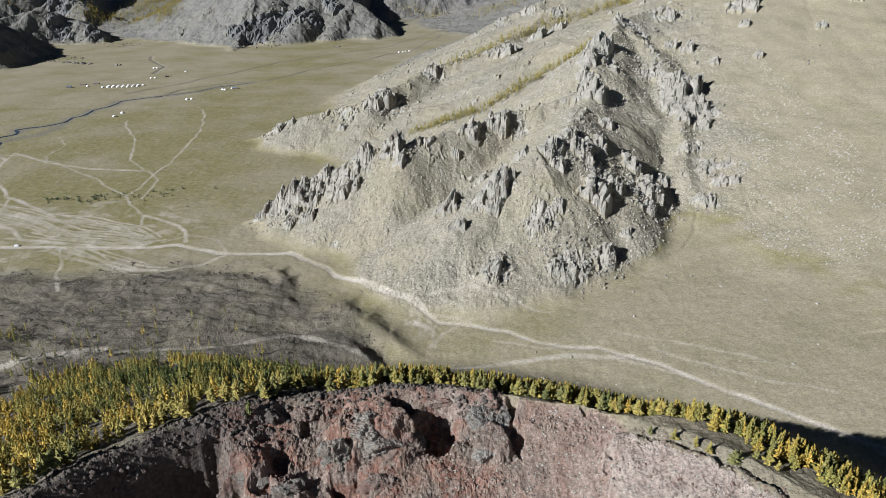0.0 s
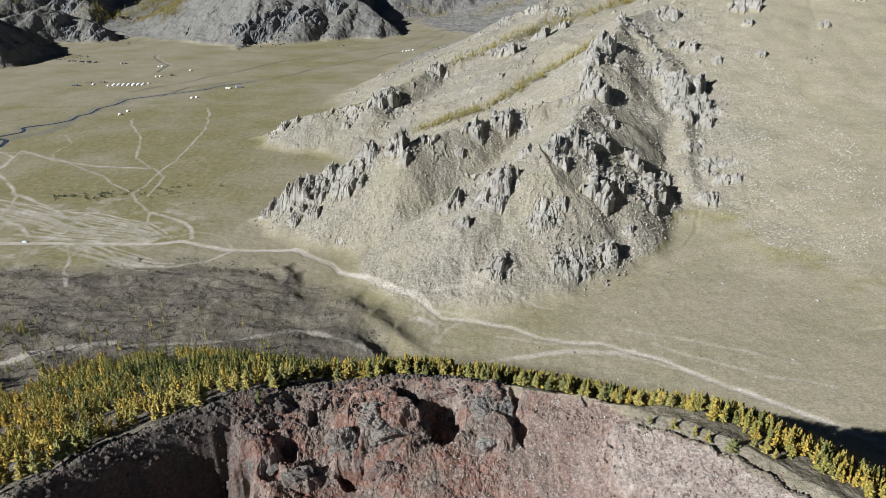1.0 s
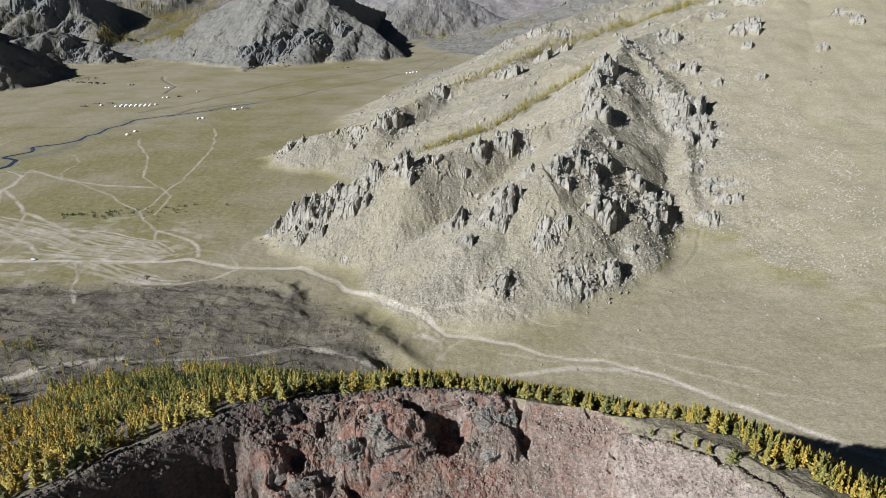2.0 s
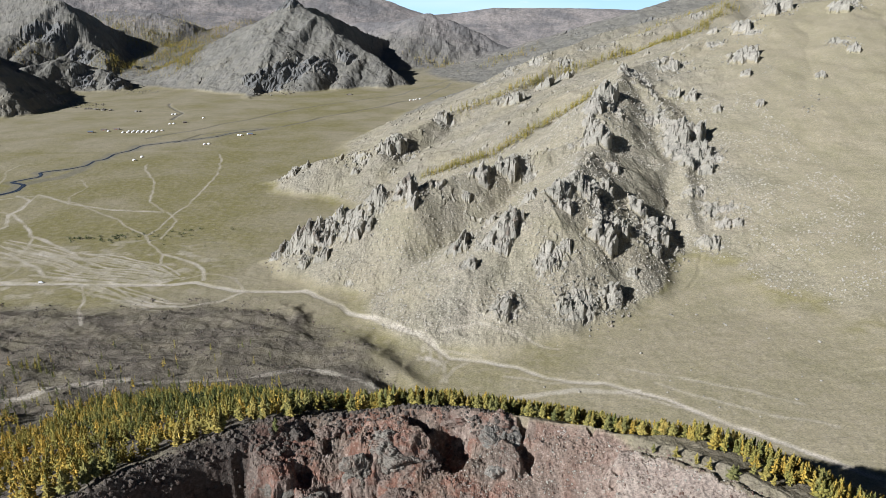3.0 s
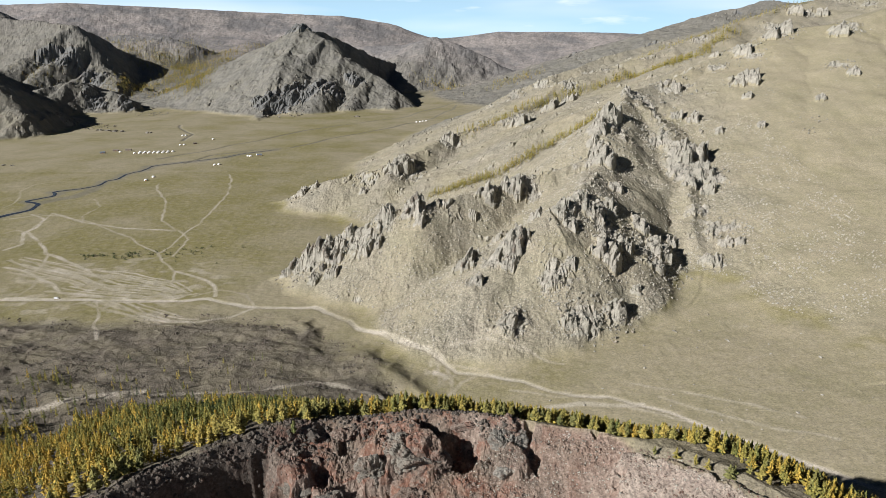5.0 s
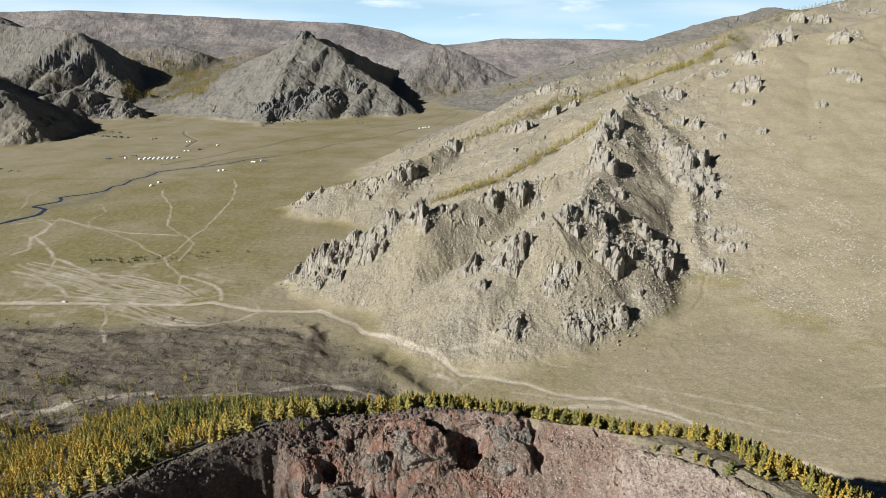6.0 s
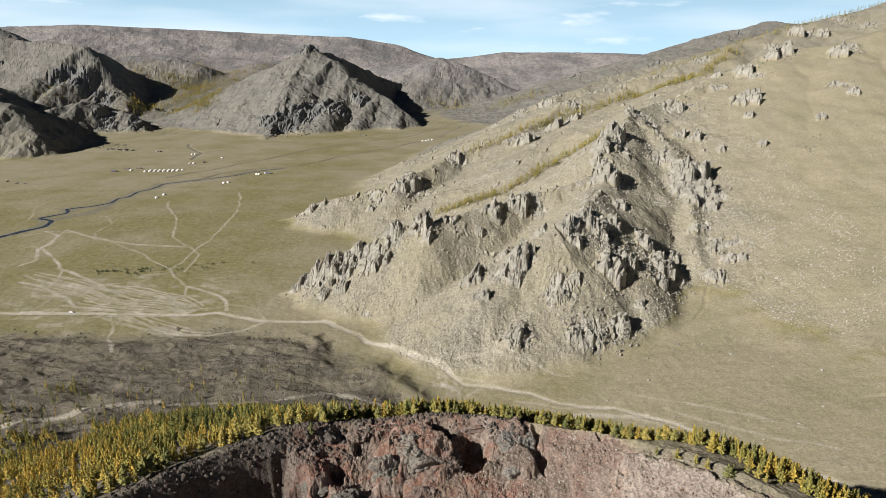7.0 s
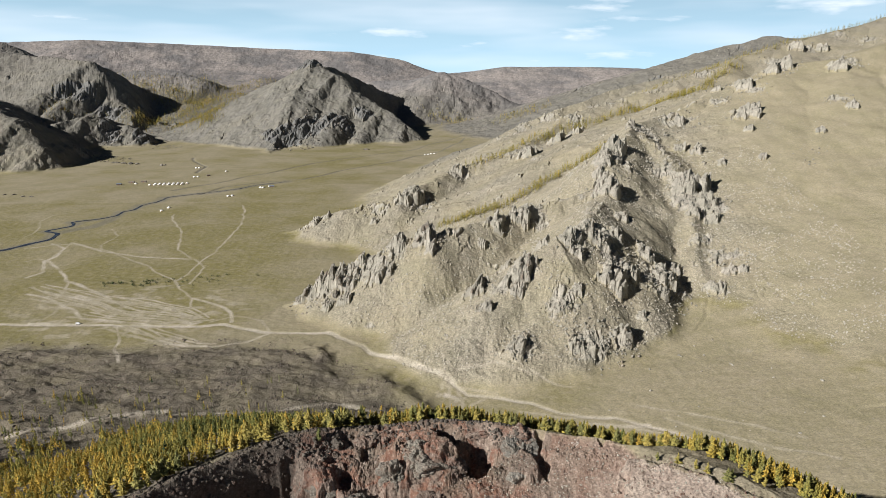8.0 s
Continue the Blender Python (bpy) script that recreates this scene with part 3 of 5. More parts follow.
# single crags of the mountain: x, y, half width
CRAGS_SPUR = [(-155, 707, 3.5), (-144, 709, 6), (-132, 709, 8), (-122, 705, 7), (-108, 700, 8), (-95, 692, 8), (-99, 672, 6), (-117, 672, 4.5), (-85, 707, 6), (-66, 679, 6), (-55, 684, 4.5), (-46, 711, 7), (-15, 706, 9), (-11, 689, 4.5), (44, 715, 3.5)]
CRAGS_MID = [(62, 746, 8.6), (92, 764, 9), (34, 613, 8), (41, 578, 4), (64, 659, 5.5), (77, 607, 8.5), (70, 590, 5), (98, 640, 5.5), (121, 636, 7.5), (147, 670, 4.5), (156, 649, 8), (177, 673, 6), (128, 624, 5)]
CRAGS_NOSE = [(160, 604, 10), (208, 669, 7), (180, 620, 5.5), (222, 645, 9), (211, 618, 5), (158, 553, 6), (131, 534, 5), (113, 534, 4.5), (65, 532, 3.5), (104, 569, 4), (122, 585, 4), (179, 579, 3.5), (242, 681, 4.5)]
CRAGS_HIGH = [(226, 890, 12), (200, 844, 9), (193, 781, 12), (196, 727, 6), (320, 841, 13), (299, 829, 9), (317, 804, 8.5), (310, 769, 6.5), (291, 776, 6.5), (269, 643, 4.5), (290, 666, 5), (303, 664, 4), (350, 945, 7), (334, 963, 6.5), (366, 898, 4.5), (361, 1053, 7), (278, 1023, 5), (189, 827, 5)]
CRAGS_BACK = [(-194, 1030, 7), (-175, 1033, 5), (-39, 1058, 13), (-100, 1000, 4.5), (-54, 1044, 8), (151, 1179, 13), (30, 1180, 8), (205, 1229, 11), (243, 1252, 9)]
CRAGS_CREST = [(568, 1179, 13), (545, 1163, 11), (487, 1128, 12), (454, 1024, 12), (432, 977, 5.5), (775, 1560, 12), (635, 1135, 11), (833, 1560, 10), (585, 997, 6), (513, 940, 5), (418, 895, 5), (449, 1153, 6)]
CRAGS = [CRAGS_SPUR, CRAGS_MID, CRAGS_NOSE, CRAGS_HIGH, CRAGS_BACK, CRAGS_CREST]
STRIKE = (0.95, -0.31)  # the way that the sheer sides of the rocks look


def toothed(x, y, size, seed=0, long_=2.1):
    """Broken strata: cells that rise along the strike and break off sheer; their height, and the distance to a cell's rim."""
    u, v = (STRIKE[0] * x + STRIKE[1] * y) / size, (STRIKE[0] * y - STRIKE[1] * x) / (size * long_)
    i, j = np.floor(u).astype(np.int64), np.floor(v).astype(np.int64)
    best, second, z = np.full(u.shape, 9.0), np.full(u.shape, 9.0), np.zeros(u.shape)
    for a in (-1, 0, 1):
        for b in (-1, 0, 1):
            h = hashed(i + a, j + b, seed)
            du, dv = u - (i + a + (h & 1023) / 1023), v - (j + b + ((h >> 10) & 1023) / 1023)
            d = du * du + dv * dv
            near = d < best
            second = np.where(near, best, np.minimum(second, d))
            z = np.where(near, ((h >> 25) & 127) / 127.0 * np.minimum(0.5 + 1.0 * du, 0.72) + 0.5 * (((h >> 20) & 31) / 31.0 - 0.5) * dv, z)
            best = np.where(near, d, best)
    return z, np.sqrt(second) - np.sqrt(best)


def craggy(x, y):
    """Height and mask of the single crags: a ramp on the weather side, sheer on the other."""
    z, mask = np.zeros(x.shape), np.zeros(x.shape)
    for px, py, w in [c for group in CRAGS for c in group]:
        m = (np.abs(x - px) < 4 * w) & (np.abs(y - py) < 4 * w)
        if not m.any():
            continue
        dx, dy = x[m] - px, y[m] - py
        dx, dy = dx + 0.7 * w * rough(x[m], y[m], 1.1 * w, 3, 120), dy + 0.7 * w * rough(x[m], y[m], 1.1 * w, 3, 121)
        u, v = STRIKE[0] * dx + STRIKE[1] * dy, STRIKE[0] * dy - STRIKE[1] * dx
        t, _ = toothed(x[m], y[m], 0.7 * w, 122)
        top = np.minimum.reduce([1 + u / (1.9 * w), (0.6 * w - u) / (0.12 * w), 1.7 * (1 - (v / (1.2 * w)) ** 2)])
        top = np.clip(top, 0, 1)
        z[m] = np.maximum(z[m], 1.45 * w * np.sqrt(top) * (0.62 + 0.8 * t))
        mask[m] = np.maximum(mask[m], ease(0, 0.25, top))
    return z, mask


def patch(x, y, places, wobble=6.0):
    """1 in the middle of a rocky place, 0 at its edge."""
    wx, wy = x + wobble * rough(x, y, wobble * 3, 2, 51), y + wobble * rough(x, y, wobble * 3, 2, 52)
    best = np.full(np.shape(x), -1.0)
    for px, py, r in places:
        best = np.maximum(best, 1 - np.hypot(wx - px, wy - py) / (1.25 * r))
    return np.maximum(best, 0)


def track(x, y, lines, width, seed=0, wobble=3.0):
    """1 on a wheel track, 0 beside it."""
    out = np.zeros(np.shape(x))
    pad = 4 * width + 3 * wobble + 10
    for line in lines:
        m = (x > min(p[0] for p in line) - pad) & (x < max(p[0] for p in line) + pad) & (y > min(p[1] for p in line) - pad) & (y < max(p[1] for p in line) + pad)
        if m.any():
            xm, ym = x[m], y[m]
            d, _ = along(xm + wobble * rough(xm, ym, 10 * wobble, 2, 61 + seed), ym + wobble * rough(xm, ym, 10 * wobble, 2, 62 + seed), line)
            out[m] = np.maximum(out[m], ease(width * 1.5, width * 0.55, d))
    return out


def cover(x, y, z, base, out):
    """Masks of what lies on the smooth ground, and its fine relief."""
    bearing = np.arctan2(y - CY, x - CX)
    shelf = ease(1.1, 0.98, bearing) * (bearing > 0)
    crater = ease(2 + 6 * ((bearing > 1.35) | (bearing < -1.5)), -2, out + 8 * shelf + 2 * shelf * rough(x, y, 8, 3, 103))
    slopes = ease(0.8, 7, z - base) * ease(60, 90, out)
    rock, relief = np.zeros(x.shape), np.zeros(x.shape)
    near = (y > 480) & (y < 1900) & (slopes > 0)
    if near.any():
        xn, yn = x[near], y[near]
        p = patch(xn, yn, PATCH_FRONT + PATCH_RIGHT + PATCH_CREST + PATCH_BACK)
        crest = np.full(xn.shape, 1e9)
        for line, _ in RIDGES[1:9]:
            crest = np.minimum(crest, along(xn, yn, line)[0])
        left = ease(420, 260, xn - 0.25 * (yn - 700))
        spots = rough(xn, yn, 34, 4, 71, 0.6)
        k = np.clip(1.1 * p + 0.25 * np.exp(-((crest / 16) ** 2)) * left + 1.1 * spots * (0.2 + 0.8 * left) * (1 - 0.8 * ease(640, 560, yn)) - 0.25 - 0.12 * ease(0, -60, xn) * (yn < 900), 0, 1) * slopes[near]
        tall_, solid = craggy(xn, yn)
        gullied = jagged(xn + 6 * rough(xn, yn, 20, 2, 78), 0.5 * yn, 26, 3, 79)
        r = 1.5 * gullied * left + (0.55 * rough(xn, yn, 3.6, 3, 76, 0.65) + 1.3 * rough(xn, yn, 15, 3, 77)) * (0.15 + 0.85 * np.maximum(left, p))
        m = k > 0.02
        xm, ym, km = xn[m], yn[m], k[m]
        xm, ym = xm + 4.5 * rough(xm, ym, 14, 4, 72, 0.6), ym + 4.5 * rough(xm, ym, 14, 4, 73, 0.6)
        l1, e1 = toothed(xm, ym, 9.0, 74)
        l2, e2 = toothed(xm, ym, 3.6, 75)
        r[m] += ease(0.0, 0.55, km) * (6.5 * l1 + 2.6 * l2 * ease(0, .05, e2) - 1.2)
        r += tall_
        k = np.maximum(0.75 * k, solid)
        relief[near], rock[near] = r * slopes[near], k
    far = (y >= 1900) & (slopes > 0)
    if far.any():
        xn, yn = x[far], y[far]
        p = patch(xn, yn, PATCH_FAR, 18)
        k = np.clip(1.4 * p + 0.75 * rough(xn, yn, 130, 5, 81, 0.6) - 0.16, 0, 1) * slopes[far] * ease(4100, 3000, yn)
        l1, e1 = toothed(xn + 8 * rough(xn, yn, 50, 2, 82), yn, 30, 83)
        l2, e2 = toothed(xn, yn, 13, 84)
        relief[far] = ease(0, 0.6, k) * (24 * l1 * ease(0, .06, e1) + 8 * l2 - 5) + slopes[far] * (6 * rough(xn, yn, 80, 5, 85, 0.6) + 1.5 * jagged(xn, yn, 60, 3, 89)) * ease(4600, 3000, yn)
        rock[far] = k
    apron = np.zeros(x.shape)
    m = (y < 640) & (x < 60) & (y > -100)
    xm, ym = x[m], y[m]
    apron[m] = ease(-22, 42, lava(xm, ym) + 30 * rough(xm, ym, 30, 4, 88)) * (1 - crater[m])
    relief[m] += apron[m] * (1.6 * rough(xm, 1.5 * ym, 22, 3, 105) + 0.5 * jagged(xm, ym, 12, 3, 86) + 0.3 * rough(xm, ym, 4, 2, 87))
    m = (out > -60) & (out < 26)
    if m.any():
        xn, yn, on = x[m], y[m], out[m]
        rim = ease(-60, -40, on) * ease(26, 4, on)
        l1, e1 = blocks(xn, yn, 3.2, 91)
        l2, e2 = blocks(xn, yn, 1.3, 92)
        scree = ease(-4, -16, on) * ease(20, 40, xn)
        relief[m] += rim * ((0.9 * l1 + 0.7 * l2 * ease(0, .1, e2) + 0.7 * rough(xn, yn, 1.8, 2, 104)) * (0.35 + 0.65 * ease(-3, -9, on)) * (0.35 + 0.65 * ease(-.1, .35, rough(xn, yn, 14, 3, 93))) * (1 - 0.75 * scree) + 0.8 * rough(xn, yn, 9, 3, 94))
    relief += 0.3 * rough(x, y, 8, 3, 102, 0.6) * (y < 1500) * (1 - crater)
    roads = np.maximum(track(x, y, [ROAD_WEST], 2.8), 0.9 * track(x, y, [ROAD_EAST], 2.0))
    lower = track(x, y, [ROAD_LOWER], 2.6, 2)
    lanes = np.zeros(x.shape)
    for n in range(4):
        lanes = np.maximum(lanes, (0.85 - 0.1 * n) * track(x + 5 * n - 4, y + 5 * n - 6, BRAIDS, 1.1 + 0.3 * (n % 2), 8 + 3 * n, 7.0 + 3 * n))
    gully = track(x, y, GULLIES, 1.6, 20)
    banks = track(x, y, CHANNELS, 3.6, 22, 20.0)
    bed = track(x, y, [RIVER, SIDE_ARM], 11.0, 24, 9.0)
    dirt = np.maximum.reduce([roads, 0.8 * lower, 0.85 * track(x, y, TRACKS, 2.1, 4, 4.0), 0.7 * track(x, y, TRACKS_THIN, 1.4, 6, 4.0), 0.45 * track(x, y, TRACKS_FAINT + TRACKS_EAST, 1.3, 7, 4.0), lanes])
    m = (y > 380) & (y < 2200) & (np.abs(x) < 900)
    xm, ym = x[m], y[m]
    fork = ease(26, 8, np.hypot((xm - 8) / 0.7, (ym - 498) / 1.2)) * ease(-.2, .3, rough(xm, ym, 12, 3, 95))
    worn = ease(150, 40, np.hypot((xm + 330) / 1.3, ym - 690)) * ease(0.05, 0.4, rough(xm, 1.6 * ym, 30, 4, 99))
    dirt[m] = np.clip(np.maximum.reduce([dirt[m], 0.8 * fork, 0.6 * worn]) * (0.85 + 0.7 * rough(xm, ym, 22, 3, 96)), 0, 1) * (1 - crater[m])
    relief -= 0.4 * roads + 0.7 * gully + 1.2 * banks * (y < 2100)
    toe = np.clip(4 * slopes * (1 - slopes), 0, 1) * ease(120, 200, x) * (y < 1300) * ease(-.25, .2, rough(x, y, 40, 3, 101))
    scree = slopes * np.clip(0.55 + 0.5 * rough(x, y, 70, 3, 97), 0, 1) * (1 - 0.8 * toe) * (0.15 + 0.85 * np.maximum(ease(420, 240, x - 0.25 * (y - 700)), ease(1100, 1500, y)))
    # green patches; the term growing leftwards darkens the grass in place of lens vignetting
    green = np.clip(0.18 + 0.95 * rough(x, y, 110, 4, 98) + 0.5 * ease(120, 0, np.abs(x + 300) * 0.5) - 0.4 * ease(40, 250, x) + 0.4 * ease(-150, -420, x) * (y < 1300), 0, 1) * (1 - slopes) * (1 - apron)
    crust = crater > 0.5
    scree[crust] = tuffed(x[crust], y[crust], bearing[crust], -out[crust])
    green = np.maximum(green, 0.75 * toe)
    floor = np.clip(ease(3, 10, out) * (ease(45, 28, out) + ease(160, 90, out) * ((bearing > 1.6) | (bearing < -1.6))), 0, 1) * np.maximum(ease(0.95, 1.15, bearing), ease(20, 30, out))
    floor = np.maximum(floor, 0.55 * shelf * ease(-12, -7, out) * ease(22, 12, out))
    heath = np.maximum(ease(2600, 3600, y), 0.72 * slopes * ease(1500, 2000, y)) * (1 - rock)
    return relief, (rock, dirt, np.maximum(apron, floor), crater), (green, scree, np.maximum(bed * 0.8, banks), heath)


# ---- the ground: one sheet, finest where the camera sees most of it ----
def steps(*parts):
    out = [np.linspace(a, b, n, endpoint=False) if n > 0 else np.geomspace(a, b, -n, endpoint=False) for a, b, n in parts]
    return np.concatenate(out)


radii = np.concatenate([steps((0.01, 160, 24), (160, 225, 150), (225, 300, 70), (300, 480, 110), (480, 900, 340), (900, 1300, 150), (1300, 3100, -380), (3100, 5200, -70)), [5200]])
angles = np.concatenate([steps((-180, -37, 60), (-37, 37, 860), (37, 180, 60))])
ra, an = np.meshgrid(radii, np.radians(angles), indexing="ij")
vx, vy = (ra * np.sin(an)).ravel(), (20 + ra * np.cos(an)).ravel()
vz, base, out = land(vx, vy, True)
relief, cover_a, cover_b = cover(vx, vy, vz, base, out)
vz = vz + relief
n_r, n_a = ra.shape
degrees_ = np.r_[angles, 180.0]
level = np.c_[vz.reshape(n_r, n_a), vz.reshape(n_r, n_a)[:, :1]]


def surface(x, y):
    """Height of the finished ground."""
    x, y = np.asarray(x, float), np.asarray(y, float) - 20
    r, a = np.hypot(x, y), np.degrees(np.arctan2(x, y))
    i = np.clip(np.searchsorted(radii, r) - 1, 0, n_r - 2)
    j = np.clip(np.searchsorted(degrees_, a) - 1, 0, n_a - 1)
    u, v = (r - radii[i]) / (radii[i + 1] - radii[i]), (a - degrees_[j]) / (degrees_[j + 1] - degrees_[j])
    u, v = np.clip(u, 0, 1), np.clip(v, 0, 1)
    return (level[i, j] * (1 - v) + level[i, j + 1] * v) * (1 - u) + (level[i + 1, j] * (1 - v) + level[i + 1, j + 1] * v) * u


def height(x, y):
    return float(surface(np.array([x]), np.array([y]))[0])


a0 = (np.arange(n_r - 1)[:, None] * n_a + np.arange(n_a)[None]).ravel()
a1 = (np.arange(n_r - 1)[:, None] * n_a + (np.arange(n_a)[None] + 1) % n_a).ravel()
quads = np.stack([a0, a1, a1 + n_a, a0 + n_a], 1)
mesh = bpy.data.meshes.new("ground")
mesh.vertices.add(len(vx)), mesh.loops.add(quads.size), mesh.polygons.add(len(quads))
mesh.vertices.foreach_set("co", np.stack([vx, vy, vz], 1).ravel())
mesh.loops.foreach_set("vertex_index", quads.ravel())
mesh.polygons.foreach_set("loop_start", np.arange(0, quads.size, 4))
mesh.update(calc_edges=True)
broken = np.maximum.reduce([cover_a[0], cover_a[3], cover_b[1] * (vy < 1900), cover_b[3] * 0.6])
mesh.polygons.foreach_set("use_smooth", broken[quads].mean(1) < 0.2)
ground = tagged(new("ground", mesh), "grassy valley floor with bare rocky hills round a crater", "ground", kind="structure")
for key, cols in (("cover_a", cover_a), ("cover_b", cover_b)):
    layer = mesh.attributes.new(key, "FLOAT_COLOR", "POINT")
    layer.data.foreach_set("color", np.stack(cols, 1).astype(np.float32).ravel())
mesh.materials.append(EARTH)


# ---- tools for things ----
def part(name, bm, material, parent=None, label="", smooth=False):
    """One mesh object from a bmesh, under its thing."""
    me = bpy.data.meshes.new(name)
    bm.to_mesh(me)
    bm.free()
    me.materials.append(material)
    if smooth:
        me.shade_smooth()
    ob = new(name, me)
    ob.parent = parent
    return tagged(ob, label) if label else ob


def raw(name, verts, faces, material):
    """A mesh object from arrays of vertices and of faces with one count of corners."""
    verts, faces = np.asarray(verts, np.float32), np.asarray(faces, np.int32)
    me = bpy.data.meshes.new(name)
    me.vertices.add(len(verts)), me.loops.add(faces.size), me.polygons.add(len(faces))
    me.vertices.foreach_set("co", verts.ravel())
    me.loops.foreach_set("vertex_index", faces.ravel())
    me.polygons.foreach_set("loop_start", np.arange(0, faces.size, faces.shape[1], dtype=np.int32))
    me.update(calc_edges=True)
    me.shade_flat()
    me.materials.append(material)
    return new(name, me)


def ball(level):
    bm = bmesh.new()
    bmesh.ops.create_icosphere(bm, subdivisions=level, radius=1)
    v = np.array([x.co[:] for x in bm.verts])
    f = [[q.index for q in g.verts] for g in bm.faces]
    bm.free()
    return v, f


BALLS = {n: ball(n) for n in (1, 2, 3, 4, 6)}


def faceted(rng, level, planes=13, spread=0.42):
    """A broken block: a ball cut by random planes."""
    v, f = BALLS[level]
    n = rng.normal(size=(planes, 3))
    n /= np.linalg.norm(n, axis=1)[:, None]
    d = 1 - spread * rng.random(planes)
    c = v @ n.T
    r = np.where(c > 0.05, d / np.maximum(c, 0.05), 9).min(1)
    return v * np.minimum(r, 1.25)[:, None], f


def turned(v, rx, ry, rz):
    m = np.array(Euler((radians(rx), radians(ry), radians(rz))).to_matrix())
    return v @ m.T


def leaning(rng):
    return (-18 + 16 * rng.normal(), 24 + 12 * rng.normal(), -35 + 25 * rng.normal())


def hull(name, seed, stretch, material, count=15):
    """An angular block: the hull of random points."""
    rng = np.random.default_rng(seed)
    p = rng.normal(size=(count, 3))
    p = p / np.linalg.norm(p, axis=1)[:, None] * (0.72 + 0.4 * rng.random((count, 1))) * stretch
    bm = bmesh.new()
    for q in p:
        bm.verts.new(q)
    out = bmesh.ops.convex_hull(bm, input=bm.verts[:])
    bmesh.ops.delete(bm, geom=[g for g in out["geom_interior"] if isinstance(g, bmesh.types.BMVert)], context="VERTS")
    me = bpy.data.meshes.new(name)
    bm.to_mesh(me)
    bm.free()
    me.shade_flat()
    me.materials.append(material)
    return me


# ---- rock outcrops on the mountain ----
BLOCKS = [[hull("rock_block", 100 + k, (0.7, 0.85, 0.85), mat, 11) for mat in (CRAG, CRAG_DARK)] for k in range(16)]


def heap(name, label, group, x, y, size, tall, count, brown, rng, sink=0.15, loose=1.0):
    """A clump of leaning angular blocks on the ground."""
    rock = tagged(new(name), label, "rock", group)
    rock.matrix_world = pose(x, y, height(x, y) - sink * size * tall, 0, 0, 25 * rng.normal()) @ Matrix.Diagonal((size, size, size * tall, 1))
    for k in range(count):
        s = (1.0 if k == 0 else 0.85 - 0.5 * k / count) * (0.8 + 0.4 * rng.random())
        a, d = rng.random() * 6.283, (0 if k == 0 else (0.4 + 0.75 * rng.random()) * loose)
        ob = new("rock_block", BLOCKS[int(rng.integers(16))][brown])
        ob.parent = rock
        ob.matrix_local = pose(d * math.cos(a), 1.2 * d * math.sin(a), 0.3 * s, *leaning(rng)) @ Matrix.Scale(s, 4)


def outcrops():
    rng = np.random.default_rng(5)
    names = ("grey jagged rock outcrop on the bare hillside", "brown jagged rock outcrop of leaning blocks on the slope")
    for group, each in zip(CRAGS, (5, 5, 5, 5, 4, 4)):
        for px, py, w in group:
            for n in range(each):
                a, d = rng.random() * 6.283, w * (0.5 + 1.3 * rng.random())
                brown = int(group is CRAGS_CREST or rng.random() < 0.3)
                size = 0.7 + 0.16 * w * rng.random() ** 1.5
                heap("rock_outcrop", names[brown], "rock outcrops on the hills", px + d * math.cos(a), py + d * math.sin(a), size, 0.8 + 0.5 * rng.random(), 4 + int(rng.integers(3)), brown, rng, 0.2, 1.5)


def far_crags():
    """Rocks on the further crests, past counting, in one mesh."""
    rng = np.random.default_rng(7)
    verts, faces, base = [], [], 0
    shapes = [(np.array([v.co[:] for v in pair[0].vertices]), np.array([q.vertices[:] for q in pair[0].polygons])) for pair in BLOCKS]
    for places, each, lo, hi in ((PATCH_BACK, 60, .02, .07), (PATCH_RIGHT, 60, .02, .06), (PATCH_FRONT, 90, .02, .06), (PATCH_CREST, 50, .02, .06), (PATCH_FAINT, 26, .015, .05), (PATCH_FAR, 60, .02, .05)):
        for px, py, r in places:
            for n in range(each):
                a, d = rng.random() * 6.283, r * 1.25 * math.sqrt(rng.random())
                x, y, s = px + d * math.cos(a), py + d * math.sin(a), r * (lo + hi * rng.random() ** 2) + 0.6
                v, f = shapes[int(rng.integers(16))]
                w = turned(v * s, *leaning(rng)) + [x, y, height(x, y) + 0.2 * s]
                verts.append(w), faces.append(f + base)
                base += len(v)
        if places is PATCH_FAINT:
            ob = raw("crag_rubble", np.concatenate(verts), np.concatenate(faces), CRAG)
            tagged(ob, "broken grey rock scattered round the outcrops", "rocks", kind="stuff")
            verts, faces, base = [], [], 0
    ob = raw("far_crag_rubble", np.concatenate(verts), np.concatenate(faces), CRAG_DARK)
    tagged(ob, "dark broken rock along the crests of the far hills", "rocks", kind="stuff")


def blade(rng, w, h):
    """A leaning blade of strata: faces of a cut block, tapered upwards, with ledges."""
    v, f = faceted(rng, 4, 15, 0.5)
    t = np.clip(0.5 + 0.5 * v[:, 2], 0, 1.2)
    step = 0.10 * (blocks(v[:, 0] * 3 + rng.random() * 40, v[:, 2] * 4, 1.0, int(rng.integers(99)))[0] - 0.5)
    v = v * np.stack([(1 - 0.55 * t) + step, (1 - 0.4 * t) + step, np.ones(len(v))], 1)
    v = v + 0.05 * rng.normal(size=v.shape) * [1, 1, .4]
    return turned(v * [0.75 * w, w, h], 8 * rng.normal(), 12 + 7 * rng.normal(), 34 + 14 * rng.normal()), f


